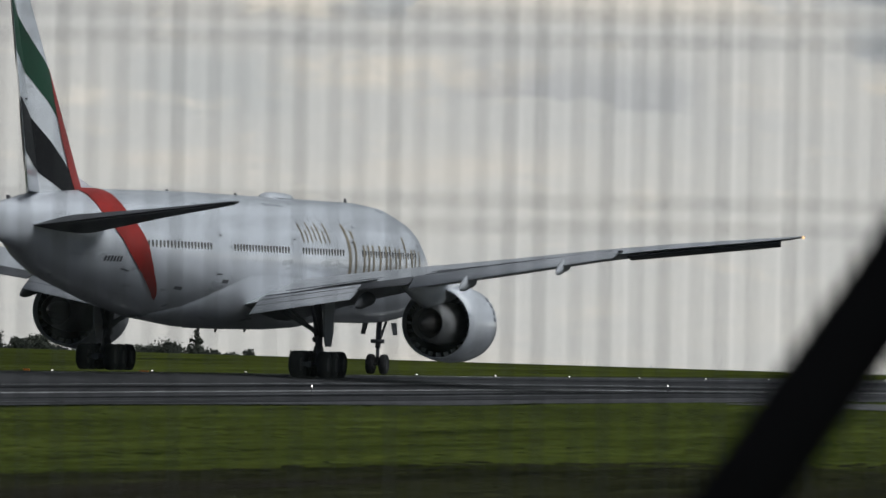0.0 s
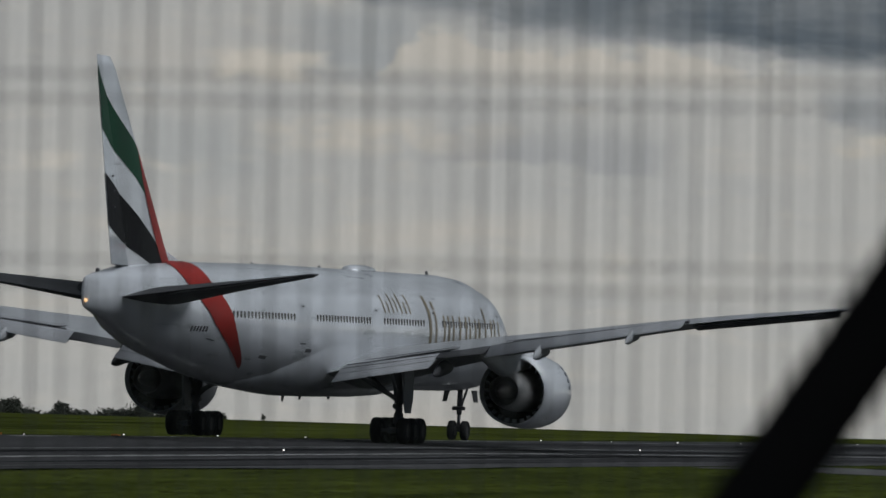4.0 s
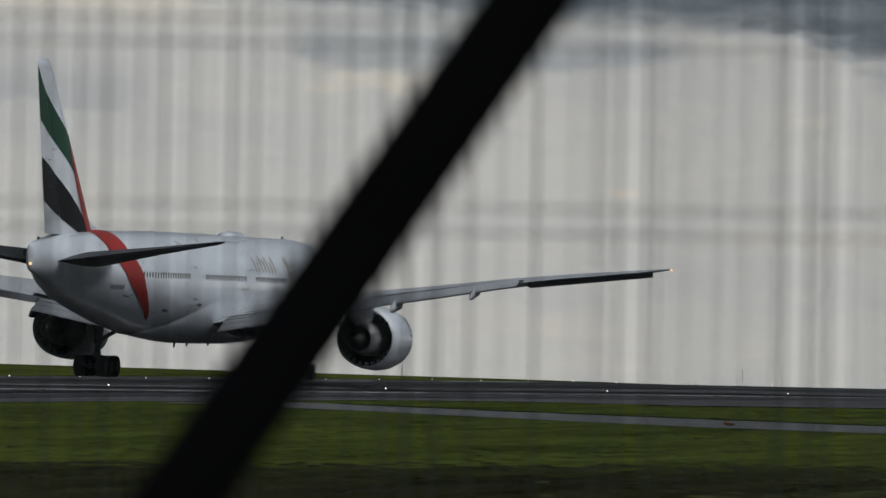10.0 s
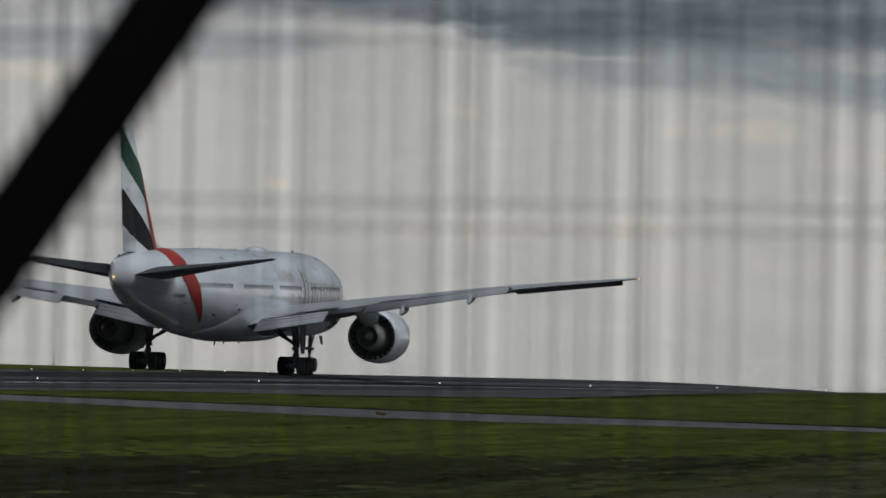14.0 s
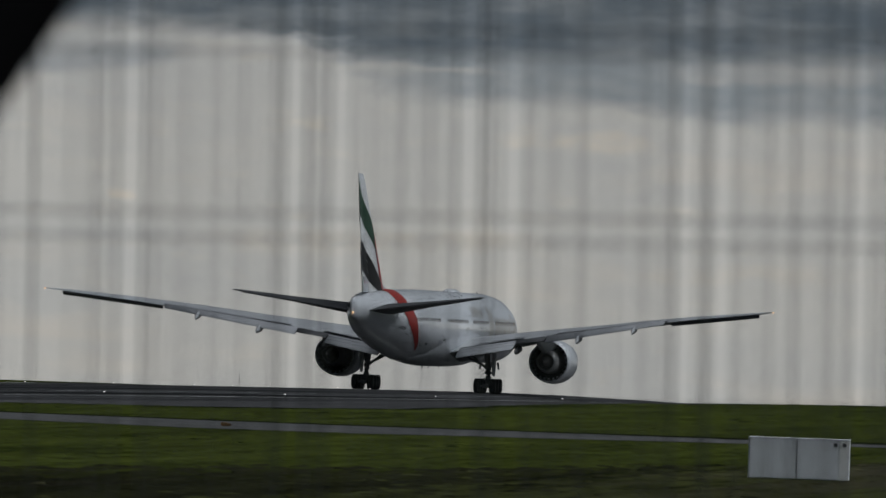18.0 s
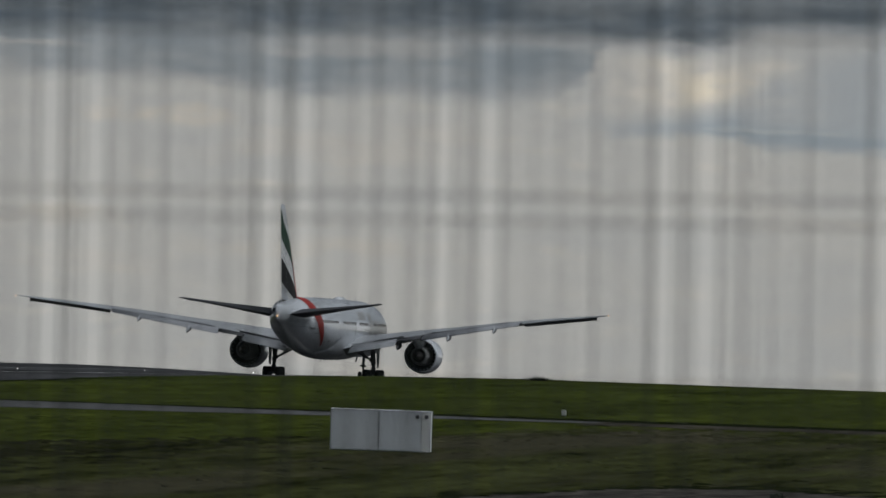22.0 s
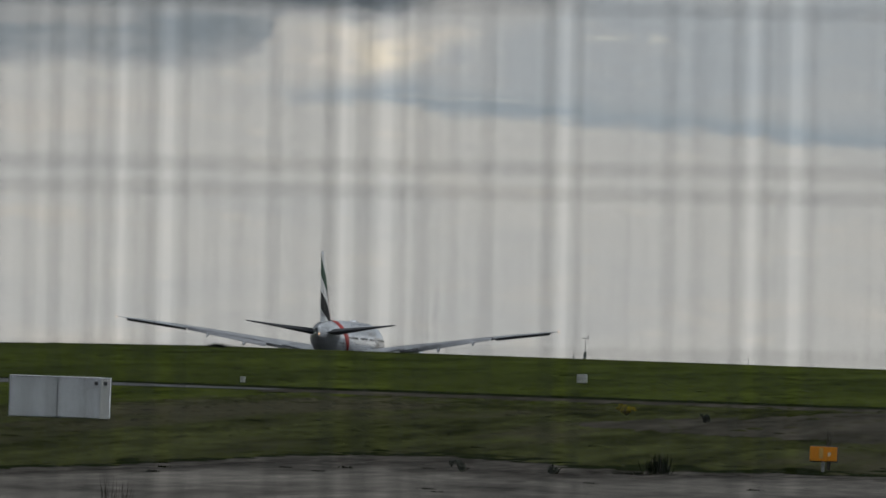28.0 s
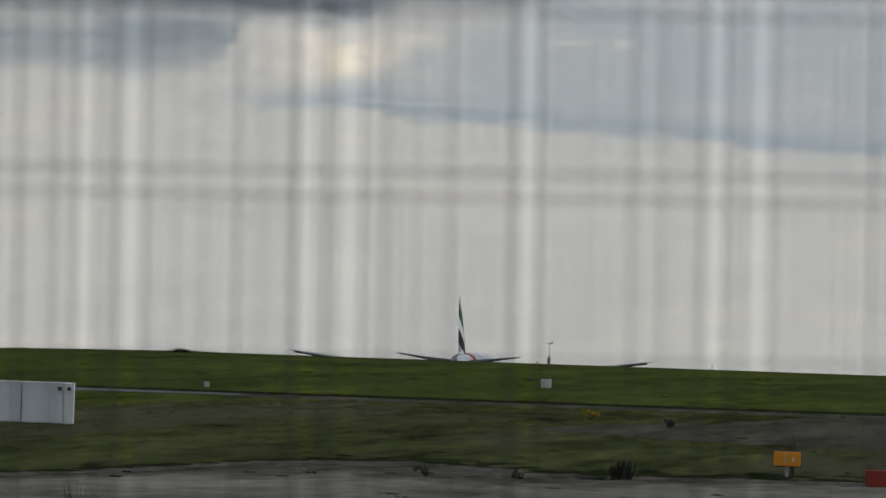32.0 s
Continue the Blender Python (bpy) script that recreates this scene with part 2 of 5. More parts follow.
CROWN_Y = [300, 437, 489, 544, 600, 652, 803, 944, 1643]
CROWN_Z = [0.0, -0.09, -0.09, -0.09, 0.05, 0.19, 0.17, 0.12, 0.12]


def height(x, y):
    z = sum(np.interp(y + k, PROFILE_Y, PROFILE_Z) for k in (-14, -7, 0, 7, 14)) / 5
    rise = float(np.interp(y, CROWN_Y, CROWN_Z))
    if x < CROWN:
        far = step(120, 300, y) * (0.02 * step(166, 186, -x) - 0.006 * max(0.0, -186 - x) + step(158, 190, -x) * float(np.interp(y, [500, 560, 620, 700], [-0.28, -0.22, -0.02, 0.30])))
        return z + rise * (1 - step(165, 200, -x)) - 0.024 * min(22.5, CROWN - x) * step(120, 300, y) + far
    drop = -0.32 * step(0, 22.5, x - CROWN)
    g = 0.30 * step(500, 720, y)
    back = step(-120, -98, x)
    rise *= 1 - step(0, 24, x - CROWN)
    return z + rise + (drop * (1 - back) + g * back) * step(120, 300, y)


def sheet(name, xs, ys, lift, material, label, keep=None):
    bm = bmesh.new()
    vs = [[bm.verts.new((x, y, height(x, y) + lift)) for x in xs] for y in ys]
    for j in range(len(ys) - 1):
        for i in range(len(xs) - 1):
            bm.faces.new((vs[j][i], vs[j][i + 1], vs[j + 1][i + 1], vs[j + 1][i]))
    ob = part(name, bm, material, None, "", True)
    return tagged(ob, label, name, kind="structure")


def outline_sheet(name, left, right, lift, material, label, n=24):
    """A sheet between two plan lines with equal counts of points."""
    bm = bmesh.new()
    rows = []
    for (ax, ay), (bx, by) in zip(left, right):
        rows.append([bm.verts.new((ax + (bx - ax) * k / n, ay + (by - ay) * k / n,
                                   height(ax + (bx - ax) * k / n, ay + (by - ay) * k / n) + lift)) for k in range(n + 1)])
    across = bm.loops.layers.uv.new("across")
    for a, b in zip(rows, rows[1:]):
        for k in range(n):
            f = bm.faces.new((a[k], a[k + 1], b[k + 1], b[k]))
            for lp, u in zip(f.loops, (k, k + 1, k + 1, k)):
                lp[across].uv = (u / n, 0.0)
    bmesh.ops.recalc_face_normals(bm, faces=bm.faces)
    if sum(f.normal.z for f in bm.faces) < 0:
        bmesh.ops.reverse_faces(bm, faces=bm.faces)
    ob = part(name, bm, material, None, "", True)
    return tagged(ob, label, name.split("_")[-1], kind="structure")


gx = [-1600, -1100, -800, -600, -450, -360, -300] + list(range(-270, -165, 15)) + list(np.arange(-165, -90, 2.5)) + list(range(-90, 61, 6)) + [90, 140, 220, 350, 600, 1000, 1600]
gy = [-400, -200, -80, -30, 0, 5, 10, 16, 22, 30, 40, 50, 60, 75, 100] + list(range(130, 300, 10)) + list(np.arange(300, 960, 7.5)) + list(range(960, 1700, 20)) + [1760, 1900, 2100, 2500, 3100, 3900, 4700]
ground = sheet("ground", gx, gy, 0.0, GRASS, "mown green airfield grass sloping over a crest")
ground["category"] = "grass"

ry = list(np.arange(240, 960, 7.5)) + list(range(960, 1720, 20))
wob = random.Random(4)


def near_edge(y):
    """The ragged line where paving meets the near grass."""
    base = np.interp(y, [240, 333, 343, 348, 357, 370, 390, 420, 437, 448, 461, 485, 500, 540, 590, 700, 1700], [-112, -112, -110, -104.6, -104.2, -106, -104, -101.5, -98.5, -95, -92.5, -91, -90, -93, -96, -98, -100])
    return base + 0.9 * noise.noise((y * 0.05, 3.0, 0)) + 0.5 * noise.noise((y * 0.31, 9.0, 0))


outline_sheet("runway", [(-168.0, y) for y in ry], [(near_edge(y), y) for y in ry], 0.03, ASPHALT,
              "wet dark asphalt runway with worn streaks", 30)
outline_sheet("runway_shoulder", [(-114.0 + 0.6 * noise.noise((y * 0.03, 1, 0)), y) for y in ry], [(near_edge(y), y) for y in ry], 0.036, SHOULDER,
              "paler worn asphalt shoulder beside the runway", 8)
for k, (x0, w) in enumerate([(-124.6, 0.9), (-131.0, 0.25)]):
    outline_sheet("trim_side_stripe", [(x0 - w / 2, y) for y in ry], [(x0 + w / 2, y) for y in ry], 0.042, PAINTLINE,
                  "worn white side stripe painted along the runway", 2)
for k in range(28):
    y0 = 262 + 50 * k
    ys = list(np.linspace(y0, y0 + 30, 5))
    outline_sheet("trim_centre_dash", [(CROWN - 0.45 + 0.2, y) for y in ys], [(CROWN + 0.45 + 0.2, y) for y in ys], 0.042, PAINTLINE,
                  "white centre line dash on the runway", 1)

# pale colour stands in for sky reflected on the wet asphalt
SHEENBAND = mat("painted_wet_sheen", (0.050, 0.050, 0.054), 0.5, var=0.8, size=3.0, fine=6, spec=0.06, tint=(0.108, 0.109, 0.114), stretch=(1, 0.03, 1))
RUBBER = mat("dark_tyre_rubber_on_asphalt", (0.0065, 0.0065, 0.0075), 0.7, var=0.6, size=3.0, fine=6, spec=0.02, tint=(0.020, 0.020, 0.022), stretch=(1, 0.03, 1))
streak = random.Random(12)
for k in range(46):
    x0 = streak.choice((-141, -137, -133, -128, -126, -121, -118, -112)) + streak.gauss(0, 1.6)
    y0 = streak.uniform(300, 800)
    ys = [y0 + q * 6.0 for q in range(streak.randint(8, 42))]
    w = streak.uniform(0.4, 2.0)
    pale = streak.random() < 0.5
    taper = [math.sin(math.pi * (q + 0.5) / len(ys)) ** 0.5 for q in range(len(ys))]
    outline_sheet("trim_runway_streak", [(x0 - w * c * (0.5 + 0.3 * noise.noise((y * 0.07, k, 0))), y) for y, c in zip(ys, taper)],
                  [(x0 + w * c * (0.5 + 0.3 * noise.noise((y * 0.07, k, 5))), y) for y, c in zip(ys, taper)], 0.0365 + 0.0001 * k, SHEENBAND if pale else RUBBER,
                  "pale streak painted for wet sheen along the runway" if pale else "dark rubber streak along the runway", 2)

# perimeter road across the grass, a dark ditch behind it, and the worn ground in front
def road_near(x):
    return np.interp(x, [-104, -92, -84, -76, -69, -63, -55, -47, -38], [389, 382, 376, 371, 372, 377, 384, 388, 391.5])


def road_far(x):
    return np.interp(x, [-104, -97, -90, -75, -66, -55, -38], [408, 402, 399, 395.5, 397, 396.5, 394])


rx = list(np.arange(-104, -37.9, 1.0))
outline_sheet("road", [(x, road_near(x) + 1.2 * noise.noise((x * 0.3, 1, 0))) for x in rx],
              [(x, road_far(x) + 0.8 * noise.noise((x * 0.2, 5, 0))) for x in rx],
              0.014, ROADTOP, "narrow worn asphalt road crossing the grass", 6)
outline_sheet("ground_verge", [(near_edge(y) - 0.2 + 0.5 * noise.noise((y * 0.9, 2, 0)), y) for y in ry if y < 700], [(near_edge(y) + 0.5 + 0.8 * noise.noise((y * 0.4, 6, 0)), y) for y in ry if y < 700],
              0.044, DITCH, "dark uneven turf creeping over the runway edge", 3)
vx = list(np.arange(-99, -42, 0.5))
outline_sheet("ground_verge", [(x, road_far(x) - 0.6 + 1.2 * noise.noise((x * 0.8, 5, 0))) for x in vx],
              [(x, road_far(x) + 3.0 + 1.6 * noise.noise((x * 0.7, 15, 0))) for x in vx],
              0.022, DITCH, "dark turf along the far side of the road", 3)
# flat strip whose dark colour replaces the shadow in the ditch
dx = list(np.arange(-64, 40, 2.0))
outline_sheet("ground_ditch", [(x, np.interp(x, [-64, -40, 0, 40], [399, 394.5, 393, 398])) for x in dx],
              [(x, np.interp(x, [-64, -40, 0, 40], [402, 404, 404, 410]) + 1.5 * noise.noise((x * 0.15, 2, 0))) for x in dx],
              0.012, DITCH, "grass strip darkened for the shade in a shallow ditch", 4)
fx = list(np.arange(-120, 60, 0.3))


def front_edge(x):
    base = np.interp(x, [-120, -60, -45, -36, -33, -32.2, -31, -29.4, -28.4, -27.4, -25, -23.7, -21.7, -19.6, -16.7, -13.8, -11, 0, 60],
                     [150, 160, 185, 196, 203, 210, 219, 227, 237, 247, 253, 255.5, 250.5, 245.5, 245, 246, 248, 255, 262])
    return base + 1.2 * noise.noise((x * 0.25, 7, 0)) + 1.2 * noise.noise((x * 0.9, 2, 0)) + 1.3 * noise.noise((x * 2.6, 2, 0))


def coarse_limit(x):
    """Where the mown grass ends towards the apron."""
    return max(front_edge(x) + 1, np.interp(x, [-120, -76, -72, -70, -66, -61, -57, -50, -46, -42, -38, 60], [120, 140, 190, 238, 254, 268, 278, 302, 332, 376, 388, 388]))


fx2 = list(np.arange(-46, 60, 0.6))
outline_sheet("ground_coarse", [(x, front_edge(x) - 6) for x in fx2],
              [(x, max(front_edge(x) + 1, coarse_limit(x) + 6 * noise.noise((x * 0.3, 4, 0)) + 5 * noise.noise((x * 1.4, 4, 0)))) for x in fx2],
              0.006, ROUGH, "coarse dry grass with bare patches", 14)
fx3 = list(np.arange(-120, -45.9, 0.6))
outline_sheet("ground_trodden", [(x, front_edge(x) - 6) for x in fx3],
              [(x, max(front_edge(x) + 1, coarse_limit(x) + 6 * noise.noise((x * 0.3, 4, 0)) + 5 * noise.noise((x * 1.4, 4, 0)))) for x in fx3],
              0.006, DARKSOIL, "dark trodden grass and bare soil, with lens vignetting in the colour", 14)
tx = list(np.arange(-44, 45, 0.3))
outline_sheet("ground_track", [(x, 383.5 + 3.0 * noise.noise((x * 0.6, 3, 0)) + 2.5 * noise.noise((x * 2.1, 3, 0))) for x in tx], [(x, 394.3 + 0.5 * noise.noise((x * 0.6, 9, 0))) for x in tx],
              0.016, GRAVEL, "faint gravel track beside the ditch", 3)
px = list(np.arange(-27, 50, 0.15))
outline_sheet("ground_gravel", [(x, np.interp(x, [-27, -20, -10, 50], [324, 309, 304, 299]) + 8 * noise.noise((x * 0.5, 8, 0)) + 7 * noise.noise((x * 1.9, 8, 0)) + 5 * noise.noise((x * 4.7, 8, 0))) for x in px],
              [(x, np.interp(x, [-27, -23, -18, 50], [326, 348, 383, 392]) + 9 * noise.noise((x * 0.4, 6, 0)) + 8 * noise.noise((x * 1.7, 6, 0)) + 5 * noise.noise((x * 4.3, 6, 0))) for x in px],
              0.014, GRAVEL, "bare brown gravel patch in the grass", 8)
outline_sheet("pavement", [(x, 120) for x in fx], [(x, front_edge(x)) for x in fx], 0.012, CONCRETE,
              "weathered concrete apron with crumbling edge", 14)
outline_sheet("ground_dirt", [(x, front_edge(x) - np.interp(x, [-40, -30, -27, -22, -18, -13.5, 0], [14, 20, 27, 27, 19, 8, 8]) * (1 + 0.35 * noise.noise((x * 0.7, 11, 0))) - 3 * noise.noise((x * 1.6, 11, 0)) - 4 * noise.noise((x * 4.0, 11, 0))) for x in fx], [(x, front_edge(x) + 0.8) for x in fx], 0.020, DIRT,
              "dark dirt spread over the concrete edge", 4)


# ---- sky backdrop, far beyond the crest ----
def cloud_material():
    m = bpy.data.materials.new("cloudy_sky")
    m.use_nodes = True
    nt = m.node_tree
    n, l = nt.nodes, nt.links
    n.remove(n["Principled BSDF"])
    em = n.new("ShaderNodeEmission")
    l.new(em.outputs[0], n["Material Output"].inputs["Surface"])
    uv = n.new("ShaderNodeUVMap")
    uv.uv_map = "degrees"

    def val(op, a, b=0.0, c=0.0):
        q = n.new("ShaderNodeMath")
        q.operation = op
        for k, v in enumerate((a, b, c)):
            if hasattr(v, "links"):
                l.new(v, q.inputs[k])
            else:
                q.inputs[k].default_value = v
        return q.outputs[0]

    def fbm(scale, sx, sy, off, detail=5.0, rough=0.55):
        mp = n.new("ShaderNodeMapping")
        mp.inputs["Scale"].default_value = (sx, sy, 1)
        mp.inputs["Location"].default_value = (off, off * 0.7, 0)
        l.new(uv.outputs[0], mp.inputs[0])
        t = n.new("ShaderNodeTexNoise")
        t.inputs["Scale"].default_value = scale
        t.inputs["Detail"].default_value = detail
        t.inputs["Roughness"].default_value = rough
        l.new(mp.outputs[0], t.inputs["Vector"])
        return t.outputs["Fac"]

    sep = n.new("ShaderNodeSeparateXYZ")
    l.new(uv.outputs[0], sep.inputs[0])
    warp = val("SUBTRACT", fbm(1.0, 0.9, 2.6, 3.1), 0.5)
    warp2 = val("SUBTRACT", fbm(1.0, 3.4, 9.0, 7.7, 6.0, 0.6), 0.5)
    az = val("ADD", sep.outputs[0], val("ADD", val("MULTIPLY", warp, 0.35), val("MULTIPLY", warp2, 0.5)))
    el = val("ADD", sep.outputs[1], val("ADD", val("MULTIPLY", warp, 0.10), val("MULTIPLY", warp2, 0.11)))

    def ramp01(v, a, b):
        q = n.new("ShaderNodeMapRange")
        q.interpolation_type = "SMOOTHSTEP"
        q.inputs["From Min"].default_value, q.inputs["From Max"].default_value = a, b
        l.new(v, q.inputs["Value"])
        return q.outputs["Result"]

    def patch(a0, a1, e0, e1, sa, se):
        x = val("MULTIPLY", ramp01(az, a0 - sa, a0 + sa), ramp01(az, a1 + sa, a1 - sa))
        y = val("MULTIPLY", ramp01(el, e0 - se, e0 + se), ramp01(el, e1 + se, e1 - se))
        return val("MULTIPLY", x, y)

    def line(points):
        """The height of a cloud's edge along the azimuth, both in degrees."""
        q = n.new("ShaderNodeFloatCurve")
        pts = q.mapping.curves[0].points
        for k, (a, e) in enumerate(points):
            x, y = (a + 12.0) / 24.0, e / 3.0
            if k < 2:
                pts[k].location = (x, y)
            else:
                pts.new(x, y)
        q.mapping.update()
        l.new(val("MULTIPLY_ADD", az, 1 / 24.0, 0.5), q.inputs["Value"])
        return val("MULTIPLY", q.outputs["Value"], 3.0)

    def above(edge, soft, shift=0.0):
        return ramp01(val("SUBTRACT", el, edge), shift - soft, shift + soft)

    col = None

    def over(fac, colour):
        nonlocal col
        q = n.new("ShaderNodeMix")
        q.data_type = "RGBA"
        if hasattr(fac, "links"):
            l.new(fac, q.inputs["Factor"])
        else:
            q.inputs["Factor"].default_value = fac
        if col is None:
            q.inputs["A"].default_value = (0.472, 0.469, 0.447, 1)
        else:
            l.new(col, q.inputs["A"])
        q.inputs["B"].default_value = (*colour, 1)
        col = q.outputs["Result"]

    wisps = ramp01(fbm(1.0, 1.2, 4.0, 41.0, 6.0, 0.55), 0.30, 0.66)
    lumps = ramp01(fbm(1.0, 2.6, 6.0, 17.0, 6.0, 0.6), 0.34, 0.60)
    thick = val("MULTIPLY_ADD", wisps, 0.34, 0.66)
    # thin veil, brighter and warmer towards the crest
    over(val("MULTIPLY", ramp01(fbm(1.0, 0.35, 1.6, 0.0), 0.35, 0.72), 0.45), (0.39, 0.405, 0.41))
    over(val("MULTIPLY", ramp01(fbm(1.0, 0.5, 2.6, 11.0), 0.52, 0.75), 0.5), (0.55, 0.51, 0.45))
    over(val("MULTIPLY", ramp01(sep.outputs[1], 0.6, 1.9), 0.30), (0.37, 0.38, 0.385))
    over(val("MULTIPLY", ramp01(fbm(1.0, 1.6, 9.0, 5.0, 6.0, 0.6), 0.45, 0.7), 0.24), (0.38, 0.39, 0.395))
    over(val("MULTIPLY", ramp01(fbm(1.0, 2.2, 8.0, 29.0, 6.0, 0.62), 0.54, 0.72), 0.38), (0.57, 0.54, 0.48))

    # broken cumulus over the runway's near end: azimuth and height spans, softness, weight, colour
    def heap(a0, a1, e0, e1, sa, se, weight, colour, broken=True):
        f = val("MULTIPLY", patch(a0, a1, e0, e1, sa, se), weight)
        over(val("MULTIPLY", f, lumps) if broken else f, colour)

    heap(-8.3, -7.5, 1.72, 2.1, 0.25, 0.10, 0.65, (0.31, 0.335, 0.35), False)
    heap(-9.4, -8.4, 1.02, 1.40, 0.3, 0.10, 0.45, (0.34, 0.365, 0.375), False)
    heap(-8.75, -8.15, 1.66, 1.84, 0.12, 0.04, 0.75, (0.60, 0.56, 0.49))
    heap(-8.45, -6.9, 1.22, 1.42, 0.25, 0.06, 0.65, (0.57, 0.53, 0.46))
    heap(-10.1, -9.65, 1.06, 1.15, 0.10, 0.025, 0.65, (0.59, 0.56, 0.50))
    heap(-9.45, -8.8, 1.07, 1.15, 0.12, 0.025, 0.6, (0.59, 0.56, 0.50))
    ledge = line([(-12, 1.1), (-7.8, 1.12), (-7.3, 1.19), (-6.85, 1.21), (-6.35, 1.15), (-5.9, 1.13), (0, 1.1)])
    f = val("MULTIPLY", above(ledge, 0.025), ramp01(el, 1.55, 1.25))
    f = val("MULTIPLY", f, val("MULTIPLY", ramp01(az, -7.75, -7.1), ramp01(az, -5.8, -6.1)))
    over(val("MULTIPLY", f, 0.55), (0.30, 0.315, 0.33))
    heap(-4.75, -4.1, 1.30, 1.43, 0.2, 0.04, 0.6, (0.60, 0.55, 0.46))
    heap(-2.98, -2.82, 0.70, 0.76, 0.06, 0.02, 0.6, (0.60, 0.54, 0.45), False)
    heap(-0.5, 0.35, 1.10, 1.20, 0.2, 0.03, 0.6, (0.58, 0.53, 0.45))
    heap(-1.95, -1.6, 1.17, 1.24, 0.1, 0.03, 0.5, (0.60, 0.55, 0.46))
    heap(-2.2, -0.6, 0.42, 0.55, 0.5, 0.05, 0.35, (0.58, 0.52, 0.43))
    heap(0.2, 1.6, 0.30, 0.42, 0.5, 0.05, 0.3, (0.58, 0.52, 0.43))

    # the long slate bank across the top, darker the higher it stands
    top = line([(-12, 2.45), (-8.4, 2.25), (-7.96, 2.13), (-7.68, 2.08), (-7.15, 2.03), (-6.95, 1.97), (-6.4, 1.945), (-5.63, 1.91), (-5.06, 1.82), (-4.2, 1.79), (-2.95, 1.75), (-2.1, 1.72),
                (-1.64, 1.63), (-1.2, 1.575), (-0.6, 1.58), (1.0, 1.62), (2.72, 1.66), (3.13, 1.65), (3.22, 1.61), (3.34, 1.61), (3.46, 1.67), (3.7, 1.72), (4.4, 1.76), (5.2, 1.95), (7.0, 2.1), (12, 2.2)])
    over(val("MULTIPLY", above(top, 0.075, 0.03), val("MULTIPLY", thick, 0.72)), (0.215, 0.243, 0.266))
    over(val("MULTIPLY", above(top, 0.08, 0.09), val("MULTIPLY", thick, val("MULTIPLY_ADD", ramp01(az, -8.2, -5.2), 0.62, 0.38))), (0.096, 0.118, 0.140))
    # a tall cream cumulus piled up before the bank, with a billowing head
    billow = n.new("ShaderNodeTexVoronoi")
    billow.feature = "SMOOTH_F1"
    billow.inputs["Scale"].default_value = 5.0
    billow.inputs["Detail"].default_value = 2.0
    billow.inputs["Smoothness"].default_value = 0.35
    bm_map = n.new("ShaderNodeMapping")
    bm_map.inputs["Scale"].default_value = (1.0, 1.5, 1.0)
    l.new(uv.outputs[0], bm_map.inputs[0])
    l.new(bm_map.outputs[0], billow.inputs["Vector"])
    puff = val("SUBTRACT", billow.outputs["Distance"], 0.35)
    head = line([(-12, 1.4), (-7.95, 1.5), (-7.72, 1.70), (-7.66, 1.84), (-7.55, 1.98), (-7.42, 2.05), (-7.15, 2.05), (-6.98, 1.98), (-6.8, 1.93), (-6.53, 1.96), (-5.95, 1.95), (-5.5, 1.89), (-5.0, 1.80), (-4.4, 1.66), (12, 1.4)])
    rise = val("ADD", val("SUBTRACT", el, head), val("MULTIPLY", puff, 0.10))
    f = val("MULTIPLY", ramp01(rise, 0.03, -0.03), ramp01(el, 1.62, 1.84))
    over(val("MULTIPLY", f, val("MULTIPLY", ramp01(az, -4.4, -6.0), 0.72)), (0.56, 0.525, 0.465))
    over(val("MULTIPLY", f, val("MULTIPLY", ramp01(puff, 0.05, -0.25), 0.45)), (0.64, 0.59, 0.51))
    # lower shelves hanging under it
    shelf = line([(-12, 1.8), (-5.3, 1.62), (-4.85, 1.475), (-4.2, 1.45), (-3.5, 1.47), (-2.95, 1.50), (-2.66, 1.55), (-2.4, 1.66), (12, 1.8)])
    f = val("MULTIPLY", above(shelf, 0.06, 0.01), val("MULTIPLY", ramp01(az, -5.2, -4.8), ramp01(az, -2.3, -2.6)))
    over(val("MULTIPLY", val("MULTIPLY", f, ramp01(el, 1.80, 1.60)), val("MULTIPLY", thick, 0.70)), (0.245, 0.270, 0.290))
    low = line([(-12, 1.8), (-1.65, 1.62), (-1.42, 1.44), (-1.2, 1.395), (-0.68, 1.37), (0.0, 1.37), (0.57, 1.335), (0.95, 1.305), (1.45, 1.33), (2.15, 1.325), (2.42, 1.36), (2.6, 1.47), (2.68, 1.62), (2.9, 1.8), (12, 1.9)])
    f = val("MULTIPLY", above(low, 0.085, 0.02), val("MULTIPLY", ramp01(el, 1.74, 1.60), ramp01(az, -2.1, -0.5)))
    over(val("MULTIPLY", f, val("MULTIPLY", thick, 0.88)), (0.180, 0.216, 0.245))
    heap(-1.7, -0.6, 1.56, 1.60, 0.25, 0.02, 0.35, (0.50, 0.48, 0.44), False)
    heap(0.6, 1.75, 1.55, 1.66, 0.3, 0.03, 0.45, (0.42, 0.41, 0.39), False)
    # the bright break beside it and the blue layer below
    heap(2.78, 4.0, 1.22, 1.62, 0.20, 0.05, 0.70, (0.50, 0.485, 0.455), False)
    heap(2.8, 3.9, 1.34, 1.60, 0.18, 0.06, 0.75, (0.61, 0.575, 0.51))
    blue = line([(-12, 1.4), (2.3, 1.20), (2.6, 1.175), (2.86, 1.145), (3.38, 1.115), (3.73, 1.08), (4.44, 1.05), (4.58, 1.025), (5.2, 1.015), (5.7, 0.99), (6.0, 0.955), (6.6, 0.93), (12, 0.8)])
    roof = line([(-12, 1.0), (2.4, 1.17), (3.03, 1.205), (3.38, 1.31), (3.54, 1.37), (3.72, 1.50), (3.9, 1.57), (4.4, 1.72), (5.2, 2.2), (12, 3.0)])
